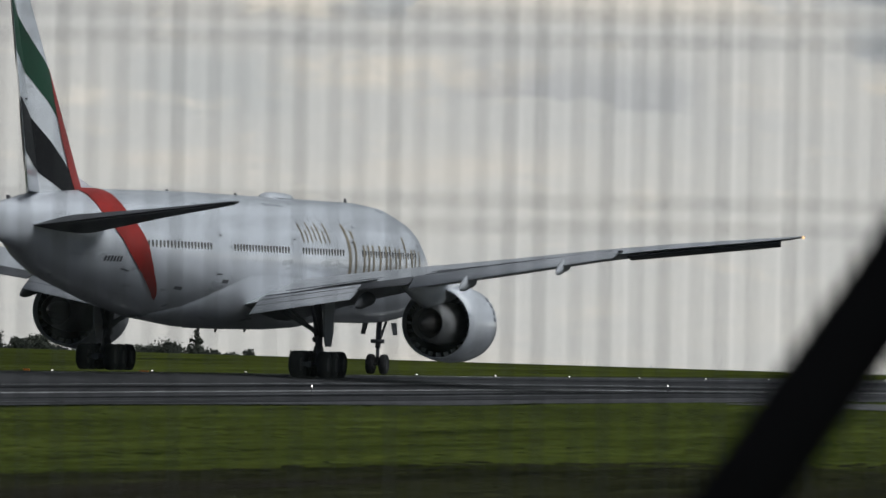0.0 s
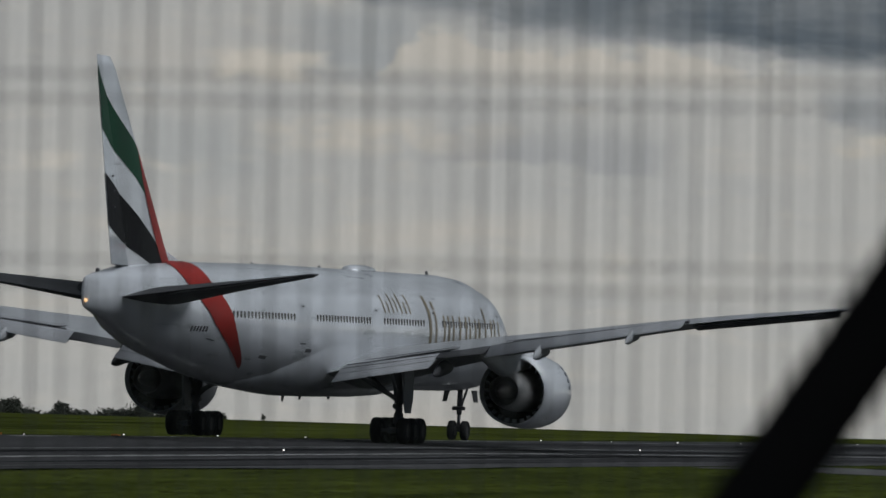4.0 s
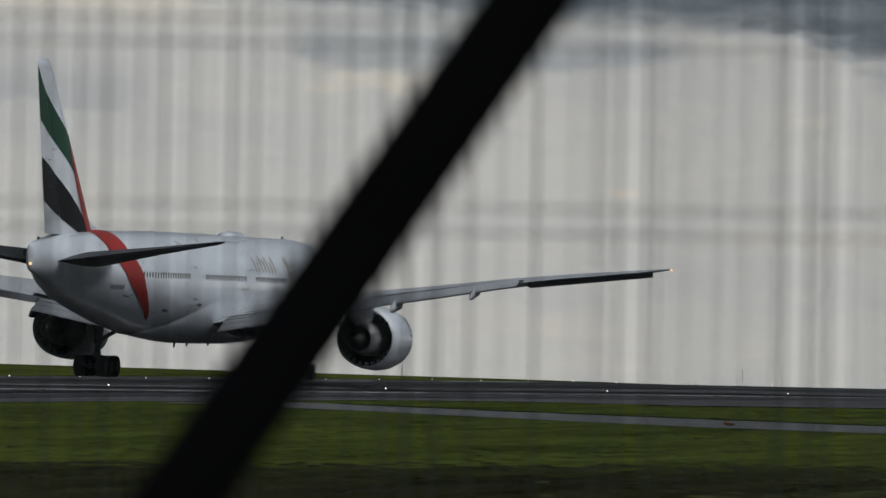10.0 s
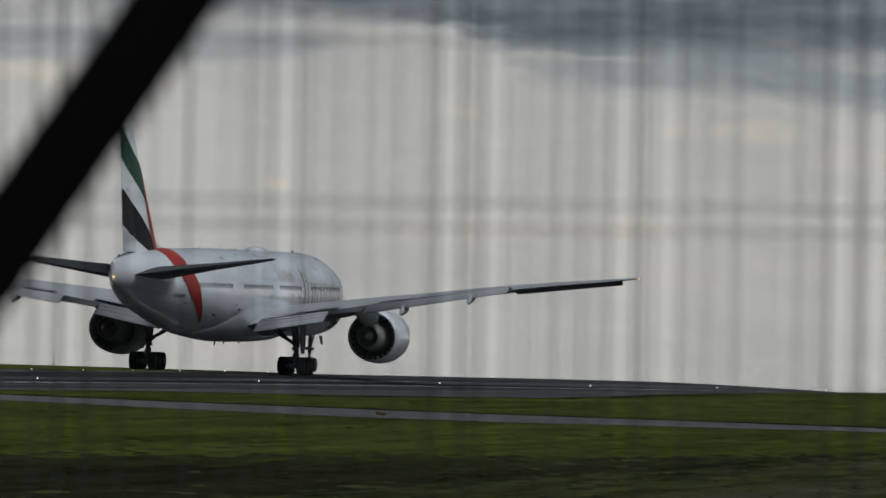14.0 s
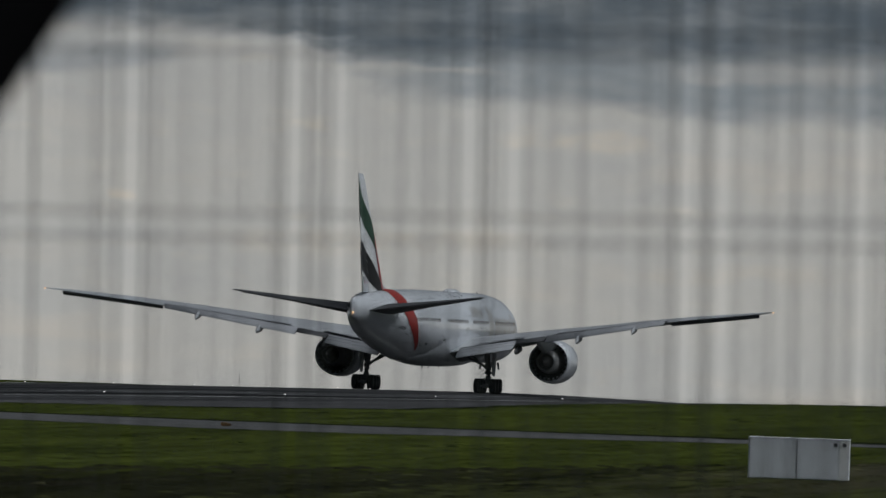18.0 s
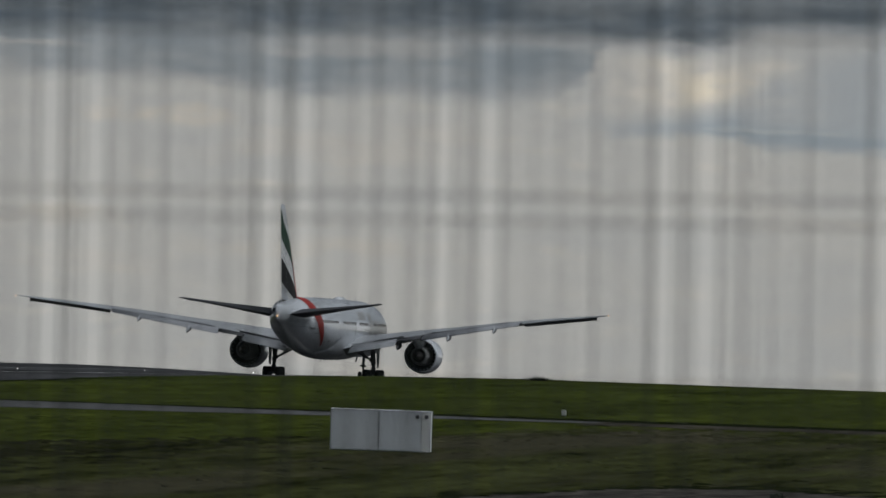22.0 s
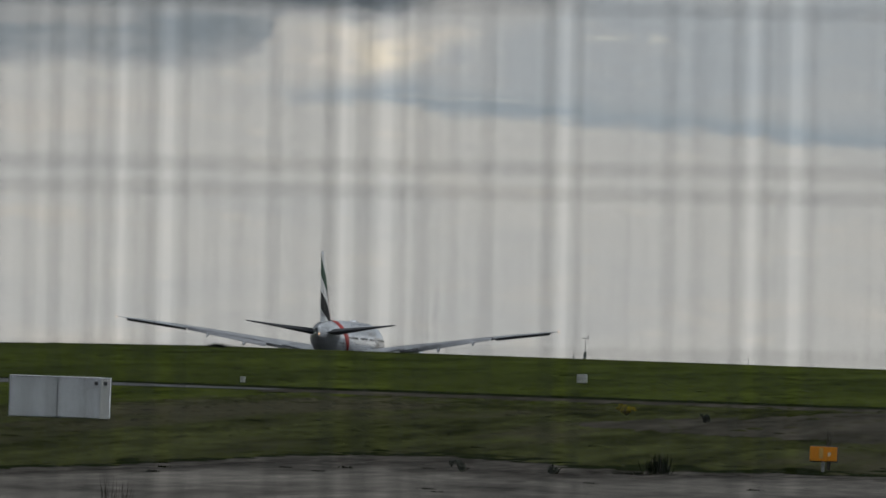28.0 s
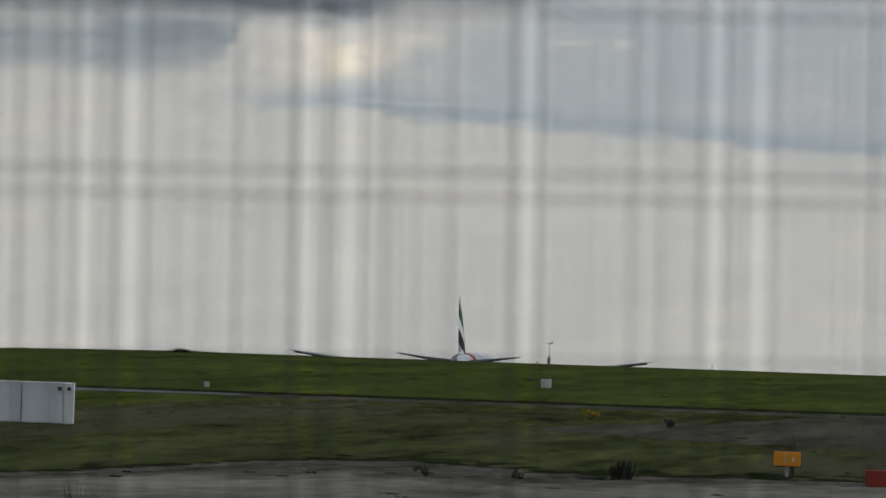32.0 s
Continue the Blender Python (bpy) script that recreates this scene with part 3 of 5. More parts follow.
    f = val("MULTIPLY", above(blue, 0.045, 0.01), val("SUBTRACT", 1.0, above(roof, 0.13)))
    f = val("MULTIPLY", f, ramp01(az, 2.3, 3.1))
    over(val("MULTIPLY", f, val("MULTIPLY", thick, 0.62)), (0.300, 0.346, 0.385))
    over(val("MULTIPLY", f, val("MULTIPLY", val("SUBTRACT", 1.0, above(blue, 0.07, 0.12)), 0.6)), (0.255, 0.312, 0.350))
    heap(3.3, 4.3, 1.165, 1.19, 0.25, 0.012, 0.45, (0.46, 0.47, 0.46), False)
    heap(3.12, 3.50, 1.34, 1.52, 0.18, 0.07, 0.55, (0.68, 0.62, 0.51))
    heap(3.22, 3.36, 1.37, 1.48, 0.10, 0.06, 0.65, (0.76, 0.68, 0.53), False)
    heap(4.66, 4.80, 1.57, 1.61, 0.08, 0.025, 0.5, (0.60, 0.58, 0.53), False)
    heap(4.98, 5.10, 1.57, 1.62, 0.08, 0.025, 0.5, (0.62, 0.59, 0.53), False)
    l.new(col, em.inputs["Color"])
    em.inputs["Strength"].default_value = 1.0
    return m


bm = bmesh.new()
layer = bm.loops.layers.uv.new("degrees")
azs, els = list(range(-70, 71, 4)), [-4, -3, -2, -1, 0, 1, 2, 3, 5, 8, 12, 16, 20]
grid = [[bm.verts.new((4650 * math.sin(radians(a - 9.138)), 4650 * math.cos(radians(a - 9.138)), 4.7 + 4650 * math.tan(radians(e)))) for a in azs] for e in els]
place = {}
for j, e in enumerate(els):
    for i, a in enumerate(azs):
        place[grid[j][i]] = (a, e)
for j in range(len(els) - 1):
    for i in range(len(azs) - 1):
        f = bm.faces.new((grid[j][i], grid[j][i + 1], grid[j + 1][i + 1], grid[j + 1][i]))
        for lp in f.loops:
            lp[layer].uv = place[lp.vert]
backdrop = part("backdrop", bm, cloud_material(), None, "", True)
tagged(backdrop, "pale overcast sky with grey cloud banks", "sky", kind="structure")


# ---- the airliner; aft distances a run from the nose, the origin is on the ground between the main wheels ----
def fy(a):
    return 37.11 - a


SECT = [(0.0, 0.05, 4.55, 0.05), (0.5, 0.62, 4.62, 0.62), (1.2, 1.08, 4.72, 1.08), (2.5, 1.68, 4.92, 1.70), (4.5, 2.32, 5.26, 2.38),
        (7.0, 2.76, 5.58, 2.86), (10.0, 3.02, 5.76, 3.08), (13.0, 3.10, 5.82, 3.14), (42.0, 3.10, 5.81, 3.14), (49.0, 3.10, 5.80, 3.09), (52.0, 3.07, 5.84, 3.00),
        (55.0, 2.98, 5.98, 2.83), (58.0, 2.80, 6.16, 2.61), (61.0, 2.52, 6.33, 2.40), (64.0, 2.14, 6.48, 2.16), (67.0, 1.66, 6.70, 1.77),
        (69.5, 1.16, 6.94, 1.28), (71.5, 0.68, 7.00, 1.02), (73.0, 0.26, 7.02, 0.80), (73.35, 0.14, 7.02, 0.70)]


def sect(a):
    return [float(np.interp(a, [s[0] for s in SECT], [s[k] for s in SECT])) for k in (1, 2, 3)]


def skin(a, phi, off=0.0):
    """A point on the fuselage; phi is the angle up from the right-hand side."""
    hw, zc, hh = sect(a)
    return Vector(((hw + off) * math.cos(phi), fy(a), zc + (hh + off) * math.sin(phi)))


def skin_z(a, z):
    hw, zc, hh = sect(a)
    return math.asin(max(-1, min(1, (z - zc) / hh)))


def decal(name, cells, material, parent, off=0.012, side=1, label=""):
    """A thin painted piece on the fuselage; cells are (a0, a1, phi0, phi1) boxes or rows of (phi, a0, a1)."""
    bm = bmesh.new()
    for cell in cells:
        a0, a1, p0, p1 = cell
        n = max(1, int(abs(p1 - p0) / 0.12) + 1)
        for k in range(n):
            q0, q1 = p0 + (p1 - p0) * k / n, p0 + (p1 - p0) * (k + 1) / n
            pts = [skin(a0, q0, off), skin(a1, q0, off), skin(a1, q1, off), skin(a0, q1, off)]
            bm.faces.new([bm.verts.new((p.x * side, p.y, p.z)) for p in pts])
    return part(name, bm, material, parent, label)


def band(name, rows, material, parent, off=0.015, side=1, label="", n=10):
    bm = bmesh.new()
    prev = None
    fine = []
    for (p0, a0, b0), (p1, a1, b1) in zip(rows, rows[1:]):
        m = max(1, round(abs(p1 - p0) / 0.05))
        fine += [(p0 + (p1 - p0) * k / m, a0 + (a1 - a0) * k / m, b0 + (b1 - b0) * k / m) for k in range(m)]
    rows = fine + [rows[-1]]
    for phi, a0, a1 in rows:
        line = []
        for k in range(n + 1):
            p = skin(a0 + (a1 - a0) * k / n, phi, off)
            line.append(bm.verts.new((p.x * side, p.y, p.z)))
        if prev:
            for k in range(n):
                bm.faces.new((prev[k], prev[k + 1], line[k + 1], line[k]))
        prev = line
    return part(name, bm, material, parent, label, True)


def foil(x, le, te, z, tc, incidence=2.0, n=12):
    """A wing section across the span at x: a closed ring of points."""
    chord = te - le
    up, lo = [], []
    for k in range(n + 1):
        u = 0.5 - 0.5 * math.cos(math.pi * k / n)
        th = 5 * tc * (0.2969 * math.sqrt(u) - 0.126 * u - 0.3516 * u * u + 0.2843 * u ** 3 - 0.1015 * u ** 4)
        dz = -(u - 0.4) * math.tan(radians(incidence))
        up.append((x, fy(le + u * chord), z + chord * (th * 1.05 + dz)))
        lo.append((x, fy(le + u * chord), z + chord * (-th * 0.95 + dz)))
    return up + lo[-1:0:-1]


def wheel(parent, x, y, z, r, w):
    bm = bmesh.new()
    prof = [(-w / 2, r * 0.52), (-w / 2, r * 0.82), (-w * 0.42, r * 0.94), (-w * 0.25, r), (w * 0.25, r), (w * 0.42, r * 0.94), (w / 2, r * 0.82), (w / 2, r * 0.52)]
    rings = [[(px, rr * math.cos(2 * math.pi * i / 28), rr * math.sin(2 * math.pi * i / 28)) for i in range(28)] for px, rr in prof]
    loft(bm, rings, caps=False)
    w_ob = part("wheel", bm, TYRE, parent, "", True)
    w_ob.location = (x, y, z)
    bm = bmesh.new()
    prof = [(-w * 0.40, 0.02), (-w * 0.44, r * 0.2), (-w * 0.30, r * 0.35), (-w * 0.46, r * 0.54), (w * 0.46, r * 0.54), (w * 0.30, r * 0.35), (w * 0.44, r * 0.2), (w * 0.40, 0.02)]
    rings = [[(px, rr * math.cos(2 * math.pi * i / 20), rr * math.sin(2 * math.pi * i / 20)) for i in range(20)] for px, rr in prof]
    loft(bm, rings)
    part("rim", bm, RIM, w_ob, "grey metal wheel rim", True)
    return w_ob


FIN_TE = ((8.0, 70.9), (18.42, 73.1))
FIN_LE = ((8.4, 60.2), (18.42, 70.35))


def fin_at(u, z):
    """A point on the fin's right face: u runs from the trailing edge (0) to the leading edge (1)."""
    te = np.interp(z, *zip(*FIN_TE))
    le = np.interp(z, *zip(*FIN_LE))
    return te + (le - te) * u


HINGE = 0.315


def fin_paint(name, rows, material, parent, lo=0.0, hi=1.0):
    """A painted field on both faces of the fin; rows of (z, u0, u1), kept between lo and hi."""
    fine = []
    for (z0, p0, q0), (z1, p1, q1) in zip(rows, rows[1:]):
        fine += [(z0 + (z1 - z0) * k / 4, p0 + (p1 - p0) * k / 4, q0 + (q1 - q0) * k / 4) for k in range(4)]
    fine.append(rows[-1])
    rows = [(z, max(p, lo), min(q, hi)) for z, p, q in fine if min(q, hi) > max(p, lo) + 0.002]
    if len(rows) < 2:
        return
    for side in (1, -1):
        bm = bmesh.new()
        prev = None
        for z, u0, u1 in rows:
            le, te = np.interp(z, *zip(*FIN_LE)), np.interp(z, *zip(*FIN_TE))
            line = []
            for k in range(9):
                u = u0 + (u1 - u0) * k / 8
                q = 1 - u
                th = 5 * 0.09 * (0.2969 * math.sqrt(max(q, 0)) - 0.126 * q - 0.3516 * q * q + 0.2843 * q ** 3 - 0.1015 * q ** 4)
                line.append(bm.verts.new((side * ((te - le) * th + (0.035 if material is RED else 0.02)), fy(te + (le - te) * u), z)))
            if prev:
                for k in range(8):
                    bm.faces.new((prev[k], prev[k + 1], line[k + 1], line[k]))
            prev = line
        part(name, bm, material, parent, "", True)


WINGS = []
ENGINES = []
RUDDER = []


def airliner():
    jet = thing("airliner", pose(0, 0, 0), "white twin-engine wide-body airliner with red, green and black tail, flaps lowered", "airplane")
    # fuselage
    bm = bmesh.new()
    aa = sorted(set([s[0] for s in SECT] + list(np.arange(15, 46, 3.0)) + [43.5, 46, 47.5] + [50.5, 53.5, 56.5, 59.5, 62.5, 65.5, 68.2, 70.5]))
    loft(bm, [[skin(a, 2 * math.pi * k / 56) for k in range(56)] for a in aa])
    body = part("fuselage", bm, WHITE, jet, "glossy white painted fuselage with slight streaks", True)
    # wing-to-body fairing: flat sides that leave the fuselage smoothly and close under it
    bm = bmesh.new()
    rings = []
    for a, zt, zb in ((21.5, 3.1, 2.66), (23, 3.7, 2.5), (25, 4.4, 2.34), (29, 4.9, 2.24), (36, 5.0, 2.22), (41, 4.9, 2.24), (43, 4.6, 2.30), (45, 4.2, 2.40), (47.5, 3.7, 2.54), (50, 3.2, 2.66), (51.2, 2.95, 2.70)):
        hw, zc, hh = sect(a)
        phi = skin_z(a, zt)
        x0 = (hw + 0.03) * math.cos(phi)
        xc = x0 - (zt - zb) * 0.45 * max(0.0, -math.tan(phi))
        half = [((1 - u) ** 2 * x0 + 2 * u * (1 - u) * xc, fy(a), (1 - u) ** 2 * zt + 2 * u * (1 - u) * zb + u * u * zb) for u in [k / 14 for k in range(15)]]
        rings.append(half + [(-x, y, z) for x, y, z in half[-2::-1]])
    loft(bm, rings, caps=False, closed=False)
    part("belly_fairing", bm, WHITE, jet, "white bulged fairing under the wing roots", True)
    # red ribbon over the rear fuselage
    d = radians
    ribbon = [(d(90), 58.2, 61.8), (d(70), 58.9, 62.5), (d(50), 59.5, 62.9), (d(33), 59.7, 62.9), (d(10), 58.5, 61.9), (d(-12), 57.4, 60.2), (d(-25), 56.4, 58.6), (d(-36), 55.2, 56.8), (d(-45), 54.2, 55.2), (d(-51), 53.7, 54.2), (d(-53), 53.6, 53.63)]
    for side in (1, -1):
        band("red_ribbon", ribbon, RED, body, 0.04, side, "sweeping red ribbon painted round the fuselage")
    # cabin windows: one mesh shared by all
    bm = bmesh.new()
    n = 10
    ring = [(0.0, 0.13 * math.copysign(abs(math.cos(t)) ** 0.6, math.cos(t)), 0.175 * math.copysign(abs(math.sin(t)) ** 0.6, math.sin(t))) for t in [2 * math.pi * k / n for k in range(n)]]
    loft(bm, [[(-0.03, y, z) for _, y, z in ring], [(0.015, y, z) for _, y, z in ring]])
    pane_mesh = bpy.data.meshes.new("window")
    bm.to_mesh(pane_mesh)
    bm.free()
    pane_mesh.materials.append(PANE)
    runs = [(48.3, 58.9), (34.6, 44.6), (24.4, 31.9), (10.0, 20.8)]
    for side in (1, -1):
        for a0, a1 in runs:
            a = a0
            while a < a1:
                p = skin(a, skin_z(a, 6.27), 0.004)
                w = new("window", pane_mesh)
                w.parent = body
                w.location = (side * p.x, p.y, p.z)
                if side < 0:
                    w.rotation_euler = (0, 0, math.pi)
                a += 0.533
        # doors: a panel with its seam and a small window
        for a, da in ((59.9, 0.55), (46.4, 0.5), (33.2, 0.5), (22.3, 0.5), (8.6, 0.55)):
            cells = []
            z0, z1 = 5.05, 7.0
            p0, p1 = skin_z(a, z0), skin_z(a, z1)
            cells += [(a - da, a - da + 0.05, p0, p1), (a + da - 0.05, a + da, p0, p1), (a - da, a + da, p1 - 0.02, p1), (a - da, a + da, p0, p0 + 0.02)]
            dr = decal("door", cells, DOORSEAM, body, 0.02, side, "door outline with grey seam")
            decal("sill_plate", [(a - da, a + da, p0 - 0.05, p0 - 0.025)], DARKGREY, dr, 0.02, side)
            decal("door_handle", [(a - da * 0.5, a + da * 0.5, p1 - 0.075, p1 - 0.05)], SEAM, dr, 0.022, side, "small dark mark near the door head")
        # service hatches
        for a, z, w, h in ((52.0, 4.1, 0.6, 0.16), (45.0, 4.5, 0.55, 0.18), (33.0, 4.6, 0.6, 0.22), (30.3, 4.7, 0.4, 0.2)):
            decal("hatch", [(a - w, a + w, skin_z(a, z), skin_z(a, z + h))], SEAM, body, 0.012, side)
        # gold title along the front fuselage, as plain bars
        title = [(23.4, 22.8, 4.5, 7.3), (22.2, 21.7, 4.5, 7.0), (20.6, 20.15, 4.5, 6.3), (19.7, 19.25, 4.5, 6.3), (18.8, 18.35, 4.5, 6.3), (17.5, 17.05, 4.5, 6.3), (16.3, 15.85, 4.5, 6.3), (15.5, 15.1, 5.2, 6.3), (14.4, 14.0, 4.5, 6.2), (13.6, 13.2, 4.5, 6.2), (12.3, 11.9, 4.6, 6.8), (11.0, 10.6, 4.6, 6.2), (10.2, 9.8, 4.6, 6.2), (9.0, 8.6, 4.7, 6.1)]
        for a1, a0, z0, z1 in title:
            am = (a0 + a1) / 2
            decal("title_bar", [(a0 + 0.05, a1 - 0.05, skin_z(am, z0 + 0.1), skin_z(am, z1 + 0.42))], GOLD, body, 0.018, side)
        script = [(31.6, 31.35, 6.6, 7.5), (30.8, 30.55, 6.6, 7.2), (30.0, 29.75, 6.6, 7.6), (29.2, 28.95, 6.7, 7.4), (28.4, 28.15, 6.6, 7.6), (27.6, 27.35, 6.6, 7.2), (26.8, 26.55, 6.6, 7.6)]
        for a1, a0, z0, z1 in script:
            am = (a0 + a1) / 2
            decal("script_bar", [(a0, a1, skin_z(am, z0 + 0.12), skin_z(am, z1 + 0.12))], GOLD, body, 0.018, side)
        # registration as plain bars
        for k in range(6):
            a = 62.75 - 0.34 * k
            decal("registration_bar", [(a - 0.22, a, skin_z(a, 5.36), skin_z(a, 5.62))], DARKGREY, body, 0.014, side)
    # dome, aerials and drain masts
    bm = bmesh.new()
    loft(bm, [[(w * math.cos(t), fy(a), 8.92 + h * math.sin(t)) for t in [math.pi * k / 12 for k in range(13)]] for a, w, h in
              [(24.9, 0.2, 0.06), (25.1, 0.55, 0.26), (25.6, 0.6, 0.30), (27.6, 0.6, 0.30), (28.1, 0.5, 0.26), (28.4, 0.2, 0.05)]], caps=False, closed=False)
    part("antenna_dome", bm, WHITE, body, "low white antenna dome on the roof", True)
    for a, z, h in ((13.0, 8.9, 0.25), (33.5, 8.9, 0.14), (45.5, 8.85, 0.14), (39.3, 2.45, -0.50), (36.2, 2.42, -0.36), (31.0, 2.32, -0.22)):
        bm = bmesh.new()
        loft(bm, [[(-0.03, fy(a), z), (0.03, fy(a), z), (0.03, fy(a + 0.5), z), (-0.03, fy(a + 0.5), z)],
                  [(-0.015, fy(a + 0.35), z + h), (0.015, fy(a + 0.35), z + h), (0.015, fy(a + 0.6), z + h), (-0.015, fy(a + 0.6), z + h)]])
        part("blade_antenna", bm, DARKGREY, body)
    # tail end: exhaust of the auxiliary unit
    bm = bmesh.new()
    rod(bm, (-0.02, fy(72.3), 7.25), (-0.30, fy(73.0), 7.25), 0.26, 0.2, 14)
    part("tail_exhaust", bm, DARKGREY, body)
    bm = bmesh.new()
    bmesh.ops.create_icosphere(bm, subdivisions=1, radius=0.10, matrix=Matrix.Translation((0.12, fy(73.40), 6.62)))
    part("tail_lamp", bm, LAMP_AMBER, body, "small glowing tail lamp")

    # fin and rudder
    zz = [7.4, 8.4, 10, 12, 14, 16, 17.9, 18.42]
    front, rear = [], []
    for z in zz:
        le, te = np.interp(z, *zip(*FIN_LE)), np.interp(z, *zip(*FIN_TE))
        if z > 18:
            le += 0.35
        chord = te - le
        f_r, f_s, r_r, r_s = [], [], [], []
        for k in range(17):
            u = (0.5 - 0.5 * math.cos(math.pi * k / 16))
            for r_l, s_l, v in ((f_r, f_s, u * (1 - HINGE)), (r_r, r_s, (1 - HINGE) + u * HINGE)):
                th = 5 * 0.09 * (0.2969 * math.sqrt(v) - 0.126 * v - 0.3516 * v * v + 0.2843 * v ** 3 - 0.1015 * v ** 4)
                r_l.append((chord * th + 0.004, fy(le + v * chord), z))
                s_l.append((-chord * th - 0.004, fy(le + v * chord), z))
        front.append(f_r + f_s[::-1])
        if 8.0 < z < 18.0:
            rear.append(r_r + r_s[::-1])
        elif z > 18.0:
            front[-1] = f_r + f_s[::-1]
            rear.append(r_r + r_s[::-1])
    bm = bmesh.new()
    loft(bm, front)
    fin = part("fin", bm, WHITE, jet, "tall white tail fin with green, black and red flag bands", True)
    bm = bmesh.new()
    loft(bm, rear)
    rudder = part("rudder", bm, WHITE, jet, "white rudder carrying the green and black bands", True)
    RUDDER.append(rudder)
    bm = bmesh.new()
    loft(bm, [[(0.30 * c, fy(56.5), 8.30), (0.30 * c, fy(60.4), 8.3)] + [(0.02 * c, fy(60.9), 9.3)] for c in (1, -1)])
    part("dorsal_fillet", bm, WHITE, fin)

    def zp(y):
        return 18.32 - (y - 93) / 34.9

    for piece, lo, hi in ((fin, HINGE + 0.003, 1.0), (rudder, 0.0, HINGE - 0.003)):
        fin_paint("green_band", [(zp(108), 0, 0.03), (zp(130), 0, 0.14), (zp(150), 0, 0.28), (zp(175), 0, 0.46), (zp(195), 0, 0.62), (zp(213), 0.0, 0.76), (zp(225), 0.12, 0.86), (zp(240), 0.25, 0.95),
                             (zp(255), 0.40, 0.93), (zp(270), 0.52, 0.89), (zp(290), 0.68, 0.87), (zp(305), 0.76, 0.86), (zp(325), 0.84, 0.845)], GREEN, piece, lo, hi)
    for piece, lo, hi in ((fin, HINGE + 0.003, 1.0), (rudder, 0.0, HINGE - 0.003)):
        fin_paint("black_band", [(zp(288), 0, 0.02), (zp(305), 0, 0.2), (zp(320), 0, 0.33), (zp(340), 0, 0.48), (zp(355), 0, 0.58), (zp(375), 0, 0.68), (zp(388), 0.12, 0.74), (zp(400), 0.24, 0.78),
                             (zp(412), 0.38, 0.80), (zp(425), 0.52, 0.82), (zp(436), 0.62, 0.84), (zp(444), 0.72, 0.86)], BLACK, piece, lo, hi)
    fin_paint("red_band", [(zp(236), 0.955, 0.992), (zp(260), 0.885, 0.992), (zp(290), 0.83, 0.992), (zp(325), 0.795, 0.992), (zp(350), 0.78, 0.992), (zp(390), 0.775, 0.992), (zp(420), 0.785, 0.992), (zp(438), 0.80, 0.992), (zp(447), 0.81, 0.992)], RED, fin)
    for z in (11.1, 11.9, 12.6):
        bm = bmesh.new()
        box(bm, 0.16, 0.25, fy(70.8), fy(70.5), z, z + 0.07, 0.02)
        part("rudder_hinge", bm, DARKGREY, rudder)
    bm = bmesh.new()
    box(bm, -0.05, 0.05, fy(71.5), fy(71.2), 8.0, 8.2)
    part("static_wick", bm, DARKGREY, fin)

    for s in (1, -1):
        # tailplane
        bm = bmesh.new()
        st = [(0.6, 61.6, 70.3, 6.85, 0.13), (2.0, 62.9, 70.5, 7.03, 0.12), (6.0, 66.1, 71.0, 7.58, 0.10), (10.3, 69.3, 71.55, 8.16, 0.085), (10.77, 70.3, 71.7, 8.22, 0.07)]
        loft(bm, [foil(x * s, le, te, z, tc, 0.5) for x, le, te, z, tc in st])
        # the tailplane's shade is in its paint colour
        tp = part("tailplane", bm, UNDER, jet, "grey swept tailplane, darkened as if in shade", True)
        bm = bmesh.new()
        loft(bm, [[(s * x, fy(te), z - 0.02), (s * x, fy(te), z + 0.03), (s * x, fy(te + 0.22), z - 0.03)] for x, te, z in ((2.6, 70.35, 7.0), (9.9, 71.35, 8.02))])
        part("elevator_edge", bm, DARKGREY, tp)
        # wing
        bm = bmesh.new()
        st = [(1.2, 23.6, 40.4, 3.50, 0.125), (3.1, 24.9, 40.3, 3.95, 0.12), (6.5, 27.3, 40.1, 4.58, 0.11), (10.0, 29.8, 39.9, 5.15, 0.105), (15.0, 33.3, 41.6, 5.76, 0.10), (20.0, 36.8, 43.3, 6.42, 0.095),
              (25.0, 40.3, 45.0, 6.98, 0.09), (29.5, 43.4, 46.5, 7.40, 0.085), (31.2, 45.4, 47.5, 7.56, 0.08), (32.1, 47.0, 48.1, 7.64, 0.08), (32.4, 47.9, 48.35, 7.68, 0.07)]
        loft(bm, [foil(x * s, le, te, z, tc) for x, le, te, z, tc in st])
        wg = part("wing", bm, GREY, jet, "long grey swept wing with raked tip", True)
        WINGS.append((wg, s))
        # flaps, lowered
        for nm, c in (("inboard_flap", [(3.45, 40.0, 3.90), (3.45, 42.7, 3.02), (8.4, 42.1, 3.92), (8.4, 39.75, 4.68)]),
                      ("outboard_flap", [(11.2, 40.1, 5.16), (11.2, 41.6, 4.55), (22.3, 45.1, 6.36), (22.3, 44.0, 6.70)]),
                      ("flaperon", [(8.5, 39.7, 4.68), (8.5, 41.2, 4.40), (11.1, 41.4, 4.76), (11.1, 40.1, 5.10)])):
            bm = bmesh.new()
            (x0, a0, z0), (x1, a1, z1), (x2, a2, z2), (x3, a3, z3) = c
            rings = []
            for x, la, lz, ta, tz in ((x0, a0, z0, a1, z1), (x3, a3, z3, a2, z2)):
                ring = []
                for u, up, dn in ((0, 0.02, -0.02), (0.12, 0.11, -0.08), (0.4, 0.16, -0.14), (0.8, 0.06, -0.05), (1, 0.01, -0.01)):
                    ring.append((x * s, fy(la + (ta - la) * u), lz + (tz - lz) * u + up))
                for u, dn in ((1, -0.01), (0.8, -0.05), (0.4, -0.14), (0.12, -0.08)):
                    ring.append((x * s, fy(la + (ta - la) * u), lz + (tz - lz) * u + dn))
